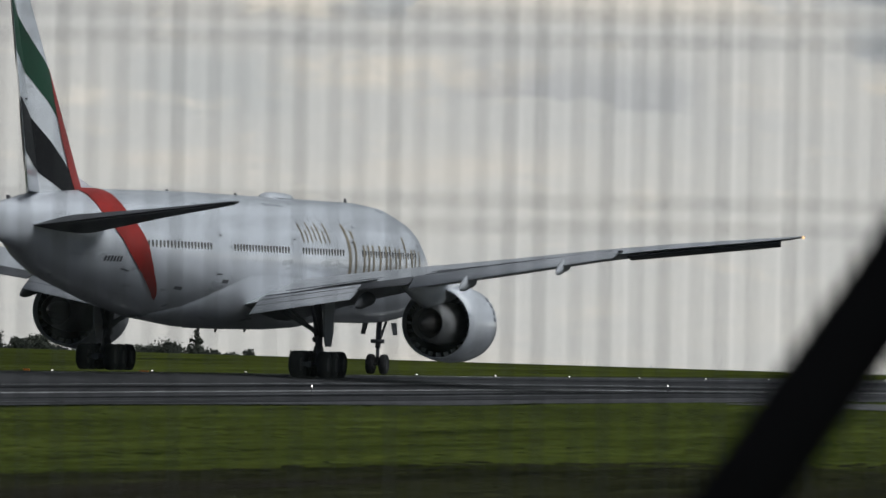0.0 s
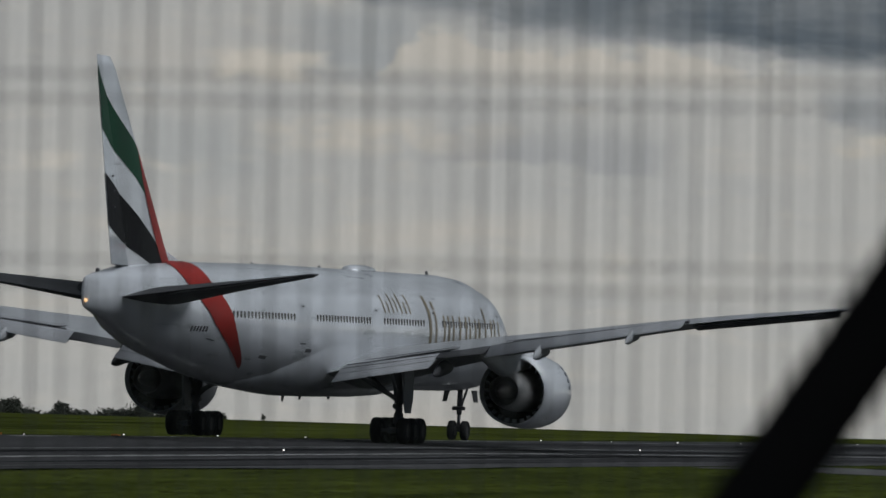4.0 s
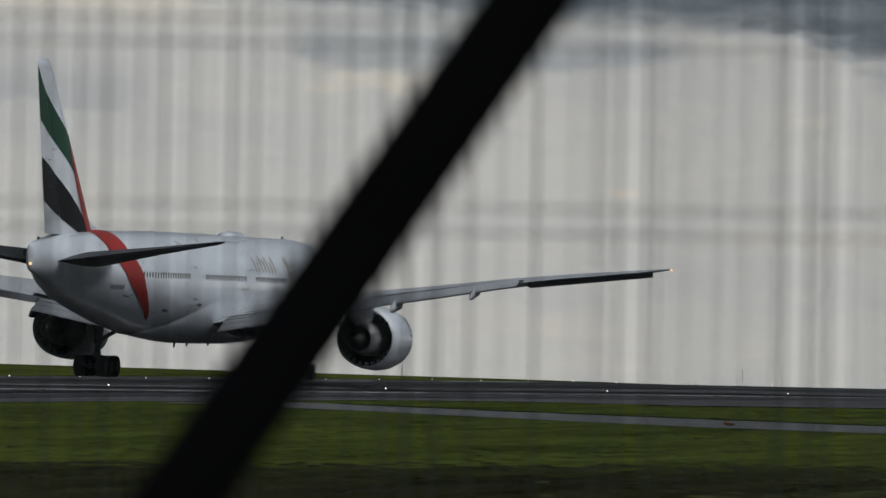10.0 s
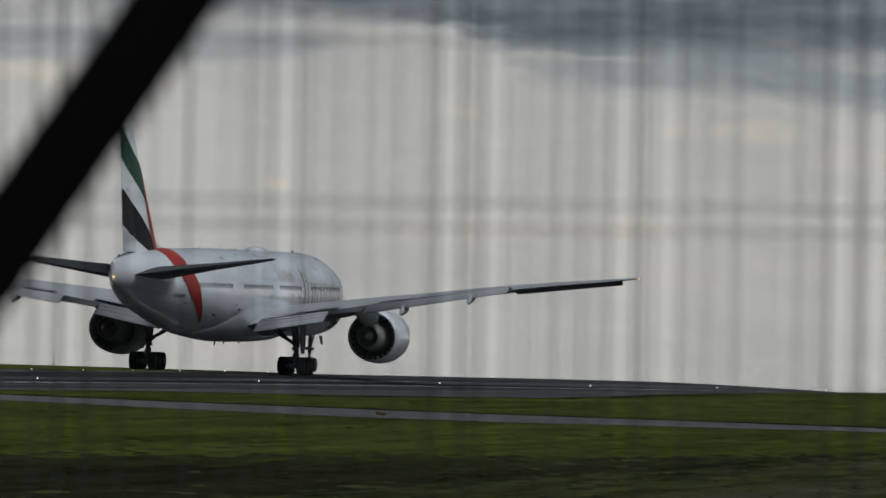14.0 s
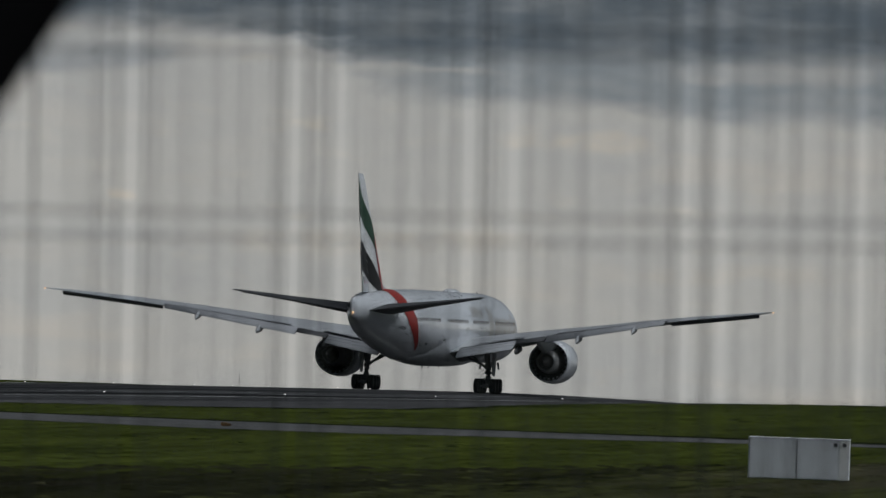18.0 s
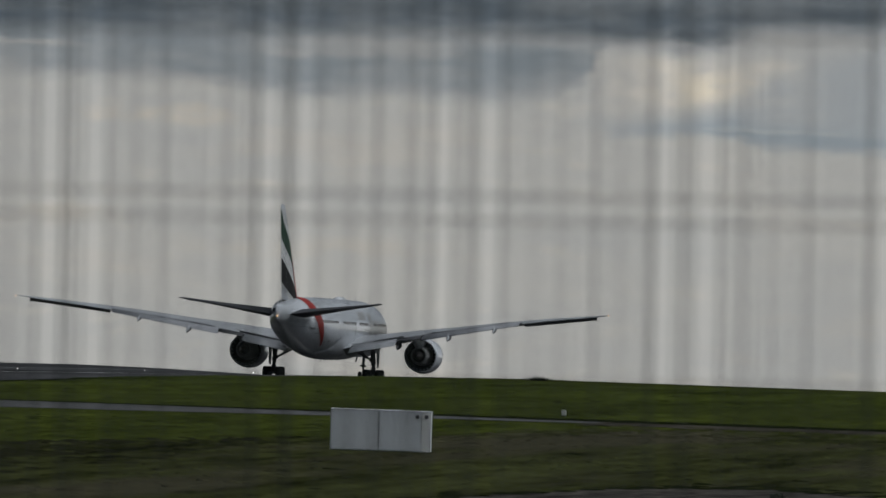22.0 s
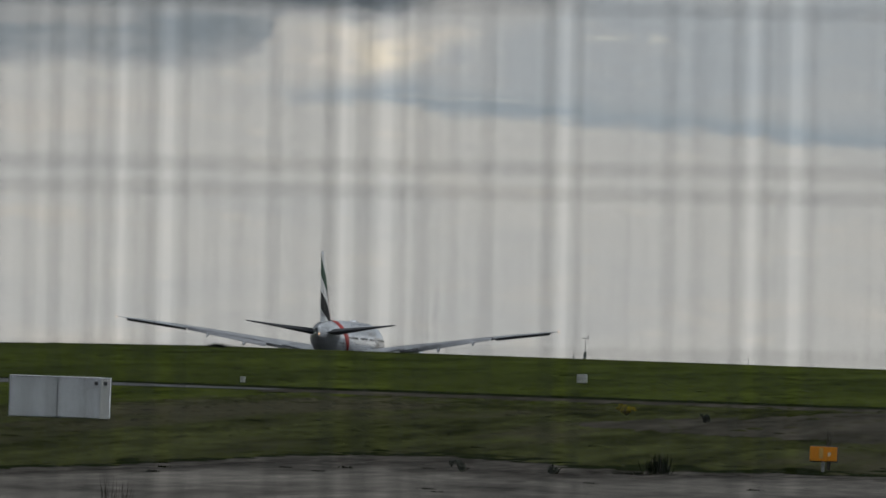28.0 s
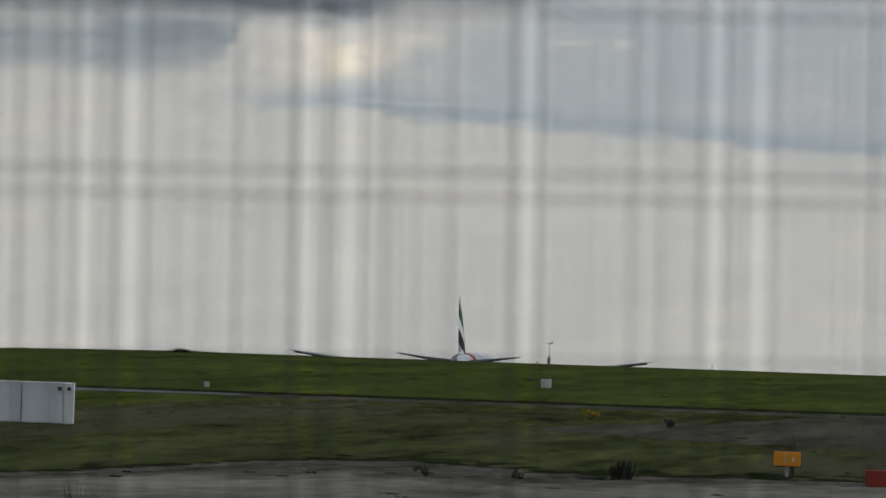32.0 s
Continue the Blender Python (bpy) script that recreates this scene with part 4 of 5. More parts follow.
                rings.append(ring)
            loft(bm, rings)
            fl = part(nm, bm, FLAP if nm != "flaperon" else UNDER, wg, "lowered pale grey flap" if nm != "flaperon" else "drooped flaperon, darkened as if in shade", True)
            if nm == "inboard_flap":
                for u, w in ((0.36, 0.05), (0.62, 0.035)):
                    bm = bmesh.new()
                    ends = []
                    for x, la, lz, ta, tz in ((x0, a0, z0, a1, z1), (x3, a3, z3, a2, z2)):
                        y, z = fy(la + (ta - la) * u), lz + (tz - lz) * u + 0.15 - 0.06 * (u > 0.5)
                        ends.append([(x * s, y, z - 0.05), (x * s, y, z + 0.02), (x * s, y - w, z + 0.01), (x * s, y - w, z - 0.06)])
                    loft(bm, ends)
                    part("flap_seam", bm, DARKGREY, fl, "dark seam between flap panels")
        # dark slots where the flaps leave the wing
        for x0, a0, z0, x1, a1, z1 in ((3.5, 39.75, 3.99, 8.7, 39.5, 4.80), (11.7, 39.95, 5.32, 22.5, 43.9, 6.77)):
            bm = bmesh.new()
            loft(bm, [[(s * x, fy(a), z), (s * x, fy(a + 0.32), z - 0.02), (s * x, fy(a + 0.32), z - 0.10), (s * x, fy(a), z - 0.12)] for x, a, z in ((x0, a0, z0), (x1, a1, z1))])
            part("flap_slot", bm, DARKGREY, wg, "dark gap along the flap")
        # aileron edge, its colour darkened to stand for the shaded wing underside
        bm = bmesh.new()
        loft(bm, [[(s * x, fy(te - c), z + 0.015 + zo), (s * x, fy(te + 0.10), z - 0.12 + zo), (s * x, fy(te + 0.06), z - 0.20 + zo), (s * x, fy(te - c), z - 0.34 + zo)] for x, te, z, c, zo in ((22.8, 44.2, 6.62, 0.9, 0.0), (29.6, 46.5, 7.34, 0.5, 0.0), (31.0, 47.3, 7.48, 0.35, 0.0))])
        part("aileron", bm, UNDER, wg, "grey aileron along the outer trailing edge, darkened as if in shade")
        # flap track fairings
        for x, a0, a1, z, r in ((8.6, 38.2, 41.9, 3.98, 0.38), (14.3, 40.4, 43.6, 5.02, 0.36), (19.5, 42.4, 45.2, 5.92, 0.31)):
            bm = bmesh.new()
            rings = []
            for k in range(11):
                u = k / 10
                rr = r * (math.sin(math.pi * min(1, u * 1.02 + 0.02)) ** 0.6 + 0.02)
                rings.append([(s * x + rr * 0.62 * math.cos(t), fy(a0 + (a1 - a0) * u), z - 0.75 * max(0, u - 0.45) + rr * math.sin(t)) for t in [2 * math.pi * i / 14 for i in range(14)]])
            loft(bm, rings)
            # the inboard fairing takes the shade-darkened grey
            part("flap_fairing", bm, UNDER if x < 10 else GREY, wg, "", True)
        # tip lamp
        bm = bmesh.new()
        bmesh.ops.create_icosphere(bm, subdivisions=1, radius=0.07, matrix=Matrix.Translation((s * 32.4, fy(48.4), 7.62)))
        part("tip_lamp", bm, LAMP_AMBER, wg, "small glowing wing tip lamp")
        # spoiler seams on top
        for x0, x1 in ((4.5, 9.0), (12.0, 15.0), (15.2, 18.2), (18.4, 21.6)):
            bm = bmesh.new()
            def top_at(x, back):
                te = np.interp(x, [3.1, 10, 32], [40.3, 39.9, 47.6])
                zt = np.interp(x, [3.1, 6.5, 10, 15, 20, 25], [3.95, 4.58, 5.15, 5.76, 6.42, 6.98])
                return (s * x, fy(te - back), zt + 0.03 + 0.035 * back - 0.02)
            loft(bm, [[Vector(top_at(x0, 1.6)), Vector(top_at(x1, 1.6)), Vector(top_at(x1, 0.3)), Vector(top_at(x0, 0.3))],
                      [Vector(top_at(x0, 1.6)) + Vector((0, 0, 0.05)), Vector(top_at(x1, 1.6)) + Vector((0, 0, 0.05)), Vector(top_at(x1, 0.3)) + Vector((0, 0, 0.03)), Vector(top_at(x0, 0.3)) + Vector((0, 0, 0.03))]])
            part("spoiler", bm, FLAP, wg)

        # engine
        ex, ez = 9.7 * s, 2.87
        bm = bmesh.new()
        prof = [(fy(25.15), 1.52), (fy(24.95), 1.62), (fy(24.98), 1.72), (fy(25.4), 1.84), (fy(26.4), 1.94), (fy(27.6), 1.97), (fy(29.2), 1.90), (fy(30.55), 1.76), (fy(30.55), 1.72), (fy(29.0), 1.70), (fy(27.0), 1.64), (fy(25.9), 1.58), (fy(25.15), 1.52)]
        turned(bm, prof, 48)
        eng = part("engine", bm, WHITE, jet, "large white turbofan nacelle", True)
        eng.location = (ex, 0, ez)
        ENGINES.append((eng, ex, ez))
        bm = bmesh.new()
        turned(bm, [(fy(29.9), 1.69), (fy(28.4), 1.66), (fy(27.2), 1.60), (fy(27.1), 0.4)], 40)
        part("duct_lining", bm, SOOT, eng, "dark fan duct", True)
        bm = bmesh.new()
        turned(bm, [(fy(27.3), 1.02), (fy(29.4), 1.08), (fy(31.0), 0.98), (fy(32.2), 0.80), (fy(32.2), 0.76), (fy(31.0), 0.74)], 36)
        part("core_cowl", bm, BARE, eng, "bare metal core cowl", True)
        bm = bmesh.new()
        turned(bm, [(fy(30.8), 0.50), (fy(32.3), 0.42), (fy(33.1), 0.22), (fy(33.4), 0.02)], 24)
        part("exhaust_plug", bm, HOT, eng, "heat-stained exhaust plug", True)
        bm = bmesh.new()
        turned(bm, [(fy(31.3), 0.76), (fy(31.2), 0.02)], 24)
        part("turbine_shroud", bm, HOT, eng, "", True)
        bm = bmesh.new()
        bmesh.ops.create_cube(bm, size=1, matrix=Matrix.Translation((1.56, fy(29.85), 0)) @ Matrix.Rotation(radians(24), 4, "X") @ Matrix.Diagonal((0.20, 0.34, 0.05, 1)))
        vane_mesh = bpy.data.meshes.new("outlet_vane")
        bm.to_mesh(vane_mesh)
        bm.free()
        vane_mesh.materials.append(GREY)
        for k in range(24):
            v = new("outlet_vane", vane_mesh)
            v.parent = eng
            v.rotation_euler = (0, 2 * math.pi * k / 24, 0)
        for k in range(4):
            bm = bmesh.new()
            turn = Matrix.Rotation(radians(-8 - 11 * k) if s > 0 else radians(188 + 11 * k), 4, "Y")
            bmesh.ops.create_cube(bm, size=1, matrix=turn @ Matrix.Translation((1.94, fy(26.1), 0)) @ Matrix.Diagonal((0.06, 0.28, 0.22, 1)))
            part("cowl_mark", bm, FLAP, eng)
        bm = bmesh.new()
        rings = []
        for a, z0, z1, w in ((26.8, 1.75, 2.0, 0.22), (28.5, 1.1, 2.1, 0.40), (30.8, 0.86, 2.1, 0.45), (32.6, 0.74, 2.08, 0.42), (34.0, 0.96, 2.05, 0.34), (35.5, 1.34, 2.0, 0.25), (37.0, 1.66, 1.92, 0.12)):
            rings.append([(w, fy(a), z1), (w, fy(a), z0 + 0.5 * (z1 - z0))] + [(w * math.cos(t), fy(a), z0 + 0.36 * (z1 - z0) * (1 - math.sin(t))) for t in [math.pi * k / 8 for k in range(1, 8)]] + [(-w, fy(a), z0 + 0.5 * (z1 - z0)), (-w, fy(a), z1)])
        loft(bm, rings)
        part("pylon", bm, PALE, eng, "pale rounded engine pylon under the wing", True)

        # main gear
        bm = bmesh.new()
        rod(bm, (0, 0, 0.72), (0, 0.05, 2.1), 0.19)
        rod(bm, (0, 0, 1.0), (0, 0.02, 1.55), 0.30, 0.24)
        rod(bm, (-0.1 * s, -0.3, 1.9), (-0.1 * s, 0.3, 1.9), 0.16)
        rod(bm, (0.0, 0.1, 2.0), (-1.7 * s, 0.3, 3.5), 0.09)
        rod(bm, (0, 0.05, 2.0), (-0.25 * s, 0.1, 4.2), 0.25)
        rod(bm, (0.0, 0.0, 2.2), (-2.2 * s, 0.1, 3.4), 0.12)
        rod(bm, (0.0, -0.1, 2.1), (0.0, -1.6, 3.7), 0.09)
        rod(bm, (0.0, -0.35, 0.9), (0.0, -0.45, 1.6), 0.06)
        rod(bm, (0.0, -0.45, 1.6), (0.0, -0.1, 2.2), 0.06)
        gear = part("main_gear", bm, STEEL, jet, "dark main undercarriage leg with six wheels", True)
        gear.location = (5.49 * s, 0, 0)
        bm = bmesh.new()
        rod(bm, (0, -1.75, 0.66), (0, 1.75, 0.66), 0.16)
        for y in (-1.45, 0, 1.45):
            rod(bm, (-0.7, y, 0.66), (0.7, y, 0.66), 0.09)
        part("bogie_beam", bm, STEEL, gear)
        for y in (-1.45, 0, 1.45):
            for x in (-0.7, 0.7):
                wheel(gear, x, y, 0.66, 0.66, 0.52)
        bm = bmesh.new()
        loft(bm, [[(0.42 * s, y0, z), (0.50 * s, y0, z), (0.50 * s, y1, z), (0.42 * s, y1, z)] for z, y0, y1 in ((1.55, -0.35, 0.55), (2.3, -0.8, 0.9), (3.9, -0.85, 0.95))])
        part("gear_door", bm, GREY, gear, "grey gear door on the leg")
    # nose gear
    bm = bmesh.new()
    rod(bm, (0, 0, 0.5), (0, 0, 1.5), 0.10)
    rod(bm, (0, 0, 1.4), (0, 0.15, 2.9), 0.15)
    rod(bm, (0, 0, 1.5), (0, 1.5, 2.8), 0.07)
    rod(bm, (-0.42, 0, 0.53), (0.42, 0, 0.53), 0.07)
    rod(bm, (-0.35, -0.1, 1.75), (0.35, -0.1, 1.75), 0.11)
    ng = part("nose_gear", bm, STEEL, jet, "dark nose undercarriage leg with two wheels", True)
    ng.location = (0, fy(5.89), 0)
    for x in (-0.36, 0.36):
        wheel(ng, x, 0, 0.535, 0.535, 0.38)
    for x in (-0.85, 0.85):
        bm = bmesh.new()
        loft(bm, [[(x * k, y0, z), (x * k + 0.03, y0, z), (x * k + 0.03, y1, z), (x * k, y1, z)] for k, z, y0, y1 in ((1.05, 2.1, -0.3, 0.5), (0.9, 2.75, -0.4, 0.7))])
        part("nose_gear_door", bm, UNDER, ng, "grey nose gear door hanging open")
    return jet


jet = airliner()


# ---- airfield things ----
def at(x, y, lift=0.0, rz=0):
    return pose(x, y, height(x, y) + lift, 0, 0, rz)


def equipment_cabinet():
    cab = thing("equipment_cabinet", at(-40.77, 300.0, -0.07, 6), "long pale grey metal equipment cabinet standing on the grass", "cabinet")
    bm = bmesh.new()
    box(bm, -1.72, 1.58, -0.75, 0.75, 0.02, 1.39, 0.02)
    body = part("body", bm, CABINET, cab)
    bm = bmesh.new()
    box(bm, -1.78, 1.66, -0.83, 0.83, -0.15, 0.03, 0.02)
    part("plinth", bm, CONCRETE, cab, "low concrete plinth")
    bm = bmesh.new()
    box(bm, -1.73, 1.59, -0.77, 0.77, 1.392, 1.415, 0.006)
    part("lid", bm, CABINET, cab)
    for x0, x1 in ((-1.68, -0.16), (-0.10, 1.22)):
        bm = bmesh.new()
        box(bm, x0, x1, -0.775, -0.752, 0.10, 1.34, 0.008)
        part("panel", bm, CABINET, body)
    bm = bmesh.new()
    box(bm, -0.145, -0.115, -0.780, -0.752, 0.08, 1.36)
    part("joint_strip", bm, GREY, body, "grey joint between the panels")
    # front strip in brighter paint, standing for the lit right face
    bm = bmesh.new()
    box(bm, 1.27, 1.585, -0.79, -0.752, 0.02, 1.39, 0.01)
    part("end_post", bm, CABINET_EDGE, body, "end strip painted brighter for the lit right face")
    for x in (1.07, 1.37):
        bm = bmesh.new()
        box(bm, x, x + 0.12, -0.815, -0.79 if x > 1.2 else -0.775, 1.17, 1.29, 0.01)
        part("latch", bm, DARKGREY, body, "small dark latch")


equipment_cabinet()


def marker_box(x, y, w, h, label, rz=0):
    mk = thing("marker_box", at(x, y, 0, rz), label, "marker")
    bm = bmesh.new()
    box(bm, -w / 2, w / 2, -w / 3, w / 3, 0.06, 0.06 + h, 0.02)
    part("body", bm, POSTWHITE, mk)
    for s in (-1, 1):
        bm = bmesh.new()
        rod(bm, (s * w * 0.3, 0, -0.1), (s * w * 0.3, 0, 0.08), 0.02, seg=8)
        part("leg", bm, DARKGREY, mk)


marker_box(-47.47, 409.0, 0.22, 0.25, "small white marker box in the grass")
marker_box(-37.25, 472.0, 0.52, 0.44, "white marker box on short legs in the grass")


SYMBOL = mat("faded_sign_symbol", (0.72, 0.66, 0.50), 0.6, var=0.2, size=0.1)


STRIPE = mat("faded_amber_stripe", (0.62, 0.40, 0.12), 0.6, var=0.25, size=0.1)


def guidance_sign():
    sg = thing("guidance_sign", at(-13.145, 251.0, -0.045, 4), "amber airfield sign on a pale post beside the concrete", "sign")
    bm = bmesh.new()
    box(bm, -0.37, 0.37, -0.09, 0.09, 0.37, 0.76, 0.02)
    case = part("case", bm, ORANGE, sg)
    bm = bmesh.new()
    box(bm, -0.355, 0.405, -0.03, 0.115, 0.345, 0.785, 0.015)
    part("back_frame", bm, DARKGREY, sg, "black frame round the amber panel")
    for x, w, z0, z1, text in ((-0.06, 0.11, 0.44, 0.73, "faded pale stripe"), (0.16, 0.07, 0.51, 0.61, "pale unreadable symbol")):
        bm = bmesh.new()
        box(bm, x - w / 2, x + w / 2, -0.10, -0.092, z0, z1)
        part("symbol_bar", bm, SYMBOL if w < 0.1 else STRIPE, case, text)
    bm = bmesh.new()
    box(bm, -0.045, 0.045, -0.05, 0.05, -0.05, 0.36, 0.01)
    part("post", bm, MAST, sg)
    bm = bmesh.new()
    box(bm, -0.2, 0.1, -0.1, 0.1, -0.05, 0.05, 0.01)
    part("foot", bm, CONCRETE, sg)


guidance_sign()


AMBER = mat("faded_amber_panel", (0.42, 0.16, 0.012), 0.5, var=0.15, size=0.3)


def far_sign(x, y, w):
    sg = thing("far_sign", at(x, y), "small amber sign low in the far grass", "sign", "far amber signs")
    bm = bmesh.new()
    box(bm, -w / 2, w / 2, -0.08, 0.08, 0.06, 0.20, 0.02)
    part("case", bm, AMBER, sg)
    for s in (-0.3, 0.3):
        bm = bmesh.new()
        rod(bm, (s * w, 0, -0.1), (s * w, 0, 0.1), 0.03, seg=6)
        part("leg", bm, DARKGREY, sg)


far_sign(-164.1, 472.0, 0.36)
far_sign(-164.4, 493.0, 0.5)


def red_sign():
    sg = thing("red_marker_board", at(-10.22, 241.5, 0.0), "low red board sign standing on the concrete", "sign")
    bm = bmesh.new()
    box(bm, -0.36, 0.55, -0.12, 0.12, 0.03, 0.46, 0.02)
    part("case", bm, SIGNRED, sg)
    for x in (-0.2, 0.4):
        bm = bmesh.new()
        box(bm, x - 0.04, x + 0.04, -0.06, 0.06, -0.03, 0.035)
        part("foot", bm, DARKGREY, sg)


red_sign()


def edge_lamp(x, y, h):
    la = thing("runway_lamp", at(x, y, 0.04), "small raised white runway light", "runway light", "runway lights")
    bm = bmesh.new()
    rod(bm, (0, 0, 0), (0, 0, h * 0.6), 0.022, 0.018, 8)
    part("stem", bm, DARKGREY, la)
    bm = bmesh.new()
    bmesh.ops.create_icosphere(bm, subdivisions=2, radius=0.046, matrix=Matrix.Translation((0, 0, h * 0.6 + 0.035)))
    part("lens", bm, LAMP_WHITE, la, "glowing white lens")
    return la


def flush_lamp():
    la = thing("centreline_lamp", at(CROWN, 401.2, 0.04), "low white light on the runway centre line", "runway light", "centre line lights")
    bm = bmesh.new()
    rod(bm, (0, 0, -0.02), (0, 0, 0.05), 0.11, 0.09, 10)
    part("housing", bm, DARKGREY, la)
    bm = bmesh.new()
    bmesh.ops.create_icosphere(bm, subdivisions=1, radius=0.042, matrix=Matrix.Translation((0, 0, 0.06)))
    part("lens", bm, LAMP_WHITE, la, "glowing white lens")
    return la


lamp = edge_lamp(-122.5, 391.0, 0.46)
for k in range(1, 9):
    copy_thing(lamp, at(-122.5, 391.0 + 60.4 * k, 0.04))
lamp = flush_lamp()
for k in range(1, 26):
    copy_thing(lamp, at(CROWN - 0.9, 401.6 + 15.13 * k, 0.04))


def far_mast(name, az, dist, foot, top, w, label, arms=False):
    """A slim mast beyond the crest; az in degrees from the runway's heading."""
    x, y = dist * math.sin(radians(az)), dist * math.cos(radians(az))
    z = height(x, y)
    ms = thing(name, pose(x, y, z), label, "mast")
    bm = bmesh.new()
    rod(bm, (0, 0, -0.2), (0, 0, top - z), w, w * 0.35, 8)
    part("pole", bm, MAST, ms)
    bm = bmesh.new()
    rod(bm, (0, 0, foot - z - 0.3), (0, 0, foot - z + 0.3), w * 1.5, w * 1.3, 8)
    part("collar", bm, MAST, ms)
    if arms:
        bm = bmesh.new()
        rod(bm, (-0.35, 0, top - z - 0.1), (0.35, 0, top - z - 0.1), 0.04, seg=6)
        rod(bm, (0.3, 0, top - z - 0.1), (0.3, 0, top - z + 0.25), 0.05, seg=6)
        part("crossarm", bm, MAST, ms)
        bm = bmesh.new()
        box(bm, -0.16, 0.16, -0.12, 0.12, foot - z, foot - z + 1.0, 0.02)
        part("instrument_case", bm, MAST, ms)
    return ms


def level(dist, px):
    """The height at which a line of sight stands that far off."""
    return 4.7 + dist * px / 16304.0


far_mast("far_mast", -9.138 - 600 / 16304 * 57.2958, 1150, level(1150, -128), level(1150, -94), 0.055, "slim pole standing beyond the crest")
far_mast("far_mast", -9.138 - 1202 / 16304 * 57.2958, 1150, level(1150, -130), level(1150, -104), 0.09, "short tapering mast beyond the crest")
far_mast("far_mast", -9.138 - 1751 / 16304 * 57.2958, 1000, level(1000, -136), level(1000, -124), 0.12, "short post beyond the crest")
far_mast("far_mast", -9.138 + 1320 / 16304 * 57.2958, 1000, level(1000, -122), level(1000, -80), 0.05, "slim grey wind mast beyond the crest", True)
far_mast("far_mast", -9.138 + 1300 / 16304 * 57.2958, 1000, level(1000, -119), level(1000, -115), 0.07, "short post with a box beyond the crest")
far_mast("far_mast", -9.138 + 1609 / 16304 * 57.2958, 900, level(900, -122), level(900, -107), 0.06, "short dark post on the crest")


# ---- plants ----
def clump(bm, centre, r, count, rnd, size):
    """Many small leaf blades scattered through an uneven ball."""
    for k in range(count):
        v = Vector((rnd.gauss(0, 1), rnd.gauss(0, 1), rnd.gauss(0, 0.8)))
        v = v.normalized() * r * (rnd.random() ** 0.4) * rnd.uniform(0.75, 1.15)
        p = Vector(centre) + v
        a = Vector((rnd.gauss(0, 1), rnd.gauss(0, 1), rnd.gauss(0, 1))).normalized() * size * rnd.uniform(0.6, 1.4)
        b = a.orthogonal().normalized() * size * rnd.uniform(0.4, 0.9)
        bm.faces.new([bm.verts.new(p - a), bm.verts.new(p + b), bm.verts.new(p + a), bm.verts.new(p - b)])


def tree(az_px, dist, tall, wide, seed, label, leaves=170):
    rnd = random.Random(seed)
    az = radians(-9.138) + az_px / 16304.0
    x, y = dist * math.sin(az), dist * math.cos(az)
    tr = thing("tree", pose(x, y, height(x, y) - 0.1), label, "tree", "far trees")
    bm = bmesh.new()
    rod(bm, (0, 0, 0), (0.1, 0, tall * 0.6), wide * 0.05 + 0.08, 0.06, 8)
    for k in range(5):
        t = 2 * math.pi * k / 5 + rnd.random()
        z = tall * rnd.uniform(0.25, 0.5)
        rod(bm, (0, 0, z), (wide * 0.35 * math.cos(t), wide * 0.35 * math.sin(t), z + tall * 0.25), 0.07, 0.03, 6)
    part("trunk", bm, BARK, tr)
    bm = bmesh.new()
    for k in range(20):
        t = rnd.uniform(0, 2 * math.pi)
        q = rnd.random() ** 0.6 * wide * 0.42
        h = tall * (0.9 - 0.5 * (q / (wide * 0.5)) ** 2) * rnd.uniform(0.55, 1.0)
        clump(bm, (q * math.cos(t), q * math.sin(t), max(h - 0.4, tall * 0.25)), wide * rnd.uniform(0.14, 0.24), leaves, rnd, 0.18)
    part("crown", bm, TREELEAF, tr)


for az_px, dist, tall, wide, seed in ((-2868, 1240, 5.0, 4.6, 9), (-2835, 1250, 5.4, 5.4, 1), (-2800, 1260, 4.6, 4.6, 2), (-2748, 1250, 5.2, 5.6, 8), (-2712, 1270, 4.4, 4.4, 12), (-2668, 1265, 4.4, 4.6, 14),
                                      (-2640, 1250, 5.2, 5.4, 3), (-2606, 1250, 5.8, 6.2, 4), (-2566, 1255, 5.2, 5.6, 5), (-2530, 1255, 4.8, 4.6, 11), (-2498, 1250, 4.6, 4.6, 6), (-2462, 1250, 4.6, 3.8, 13), (-2920, 1245, 5.6, 5.6, 15), (-3050, 1250, 5.6, 6.0, 10)):
    tree(az_px, dist, tall + (0.2 if az_px < -2650 else -0.5), wide, seed, "dark distant tree standing behind the crest")
tree(-2557, 1262, 8.4, 2.3, 16, "slim taller tree rising above the far hedge", 34)
tree(-2388, 1262, 5.2, 0.9, 17, "very thin distant tree beyond the crest", 5)


def tuft(bm, x, y, h, count, rnd, spread):
    z = height(x, y) + 0.03
    for k in range(count):
        px, py = x + rnd.gauss(0, spread), y + rnd.gauss(0, spread)
        lean = Vector((rnd.gauss(0, 0.35), rnd.gauss(0, 0.35), 1)) * h * rnd.uniform(0.5, 1.1)
        w = rnd.uniform(0.012, 0.03) * (1 + h)
        base = Vector((px, py, z))
        t = rnd.uniform(0, math.pi)
        side = Vector((math.cos(t), math.sin(t), 0)) * w
        bm.faces.new([bm.verts.new(base - side), bm.verts.new(base + side), bm.verts.new(base + lean)])


rnd = random.Random(21)


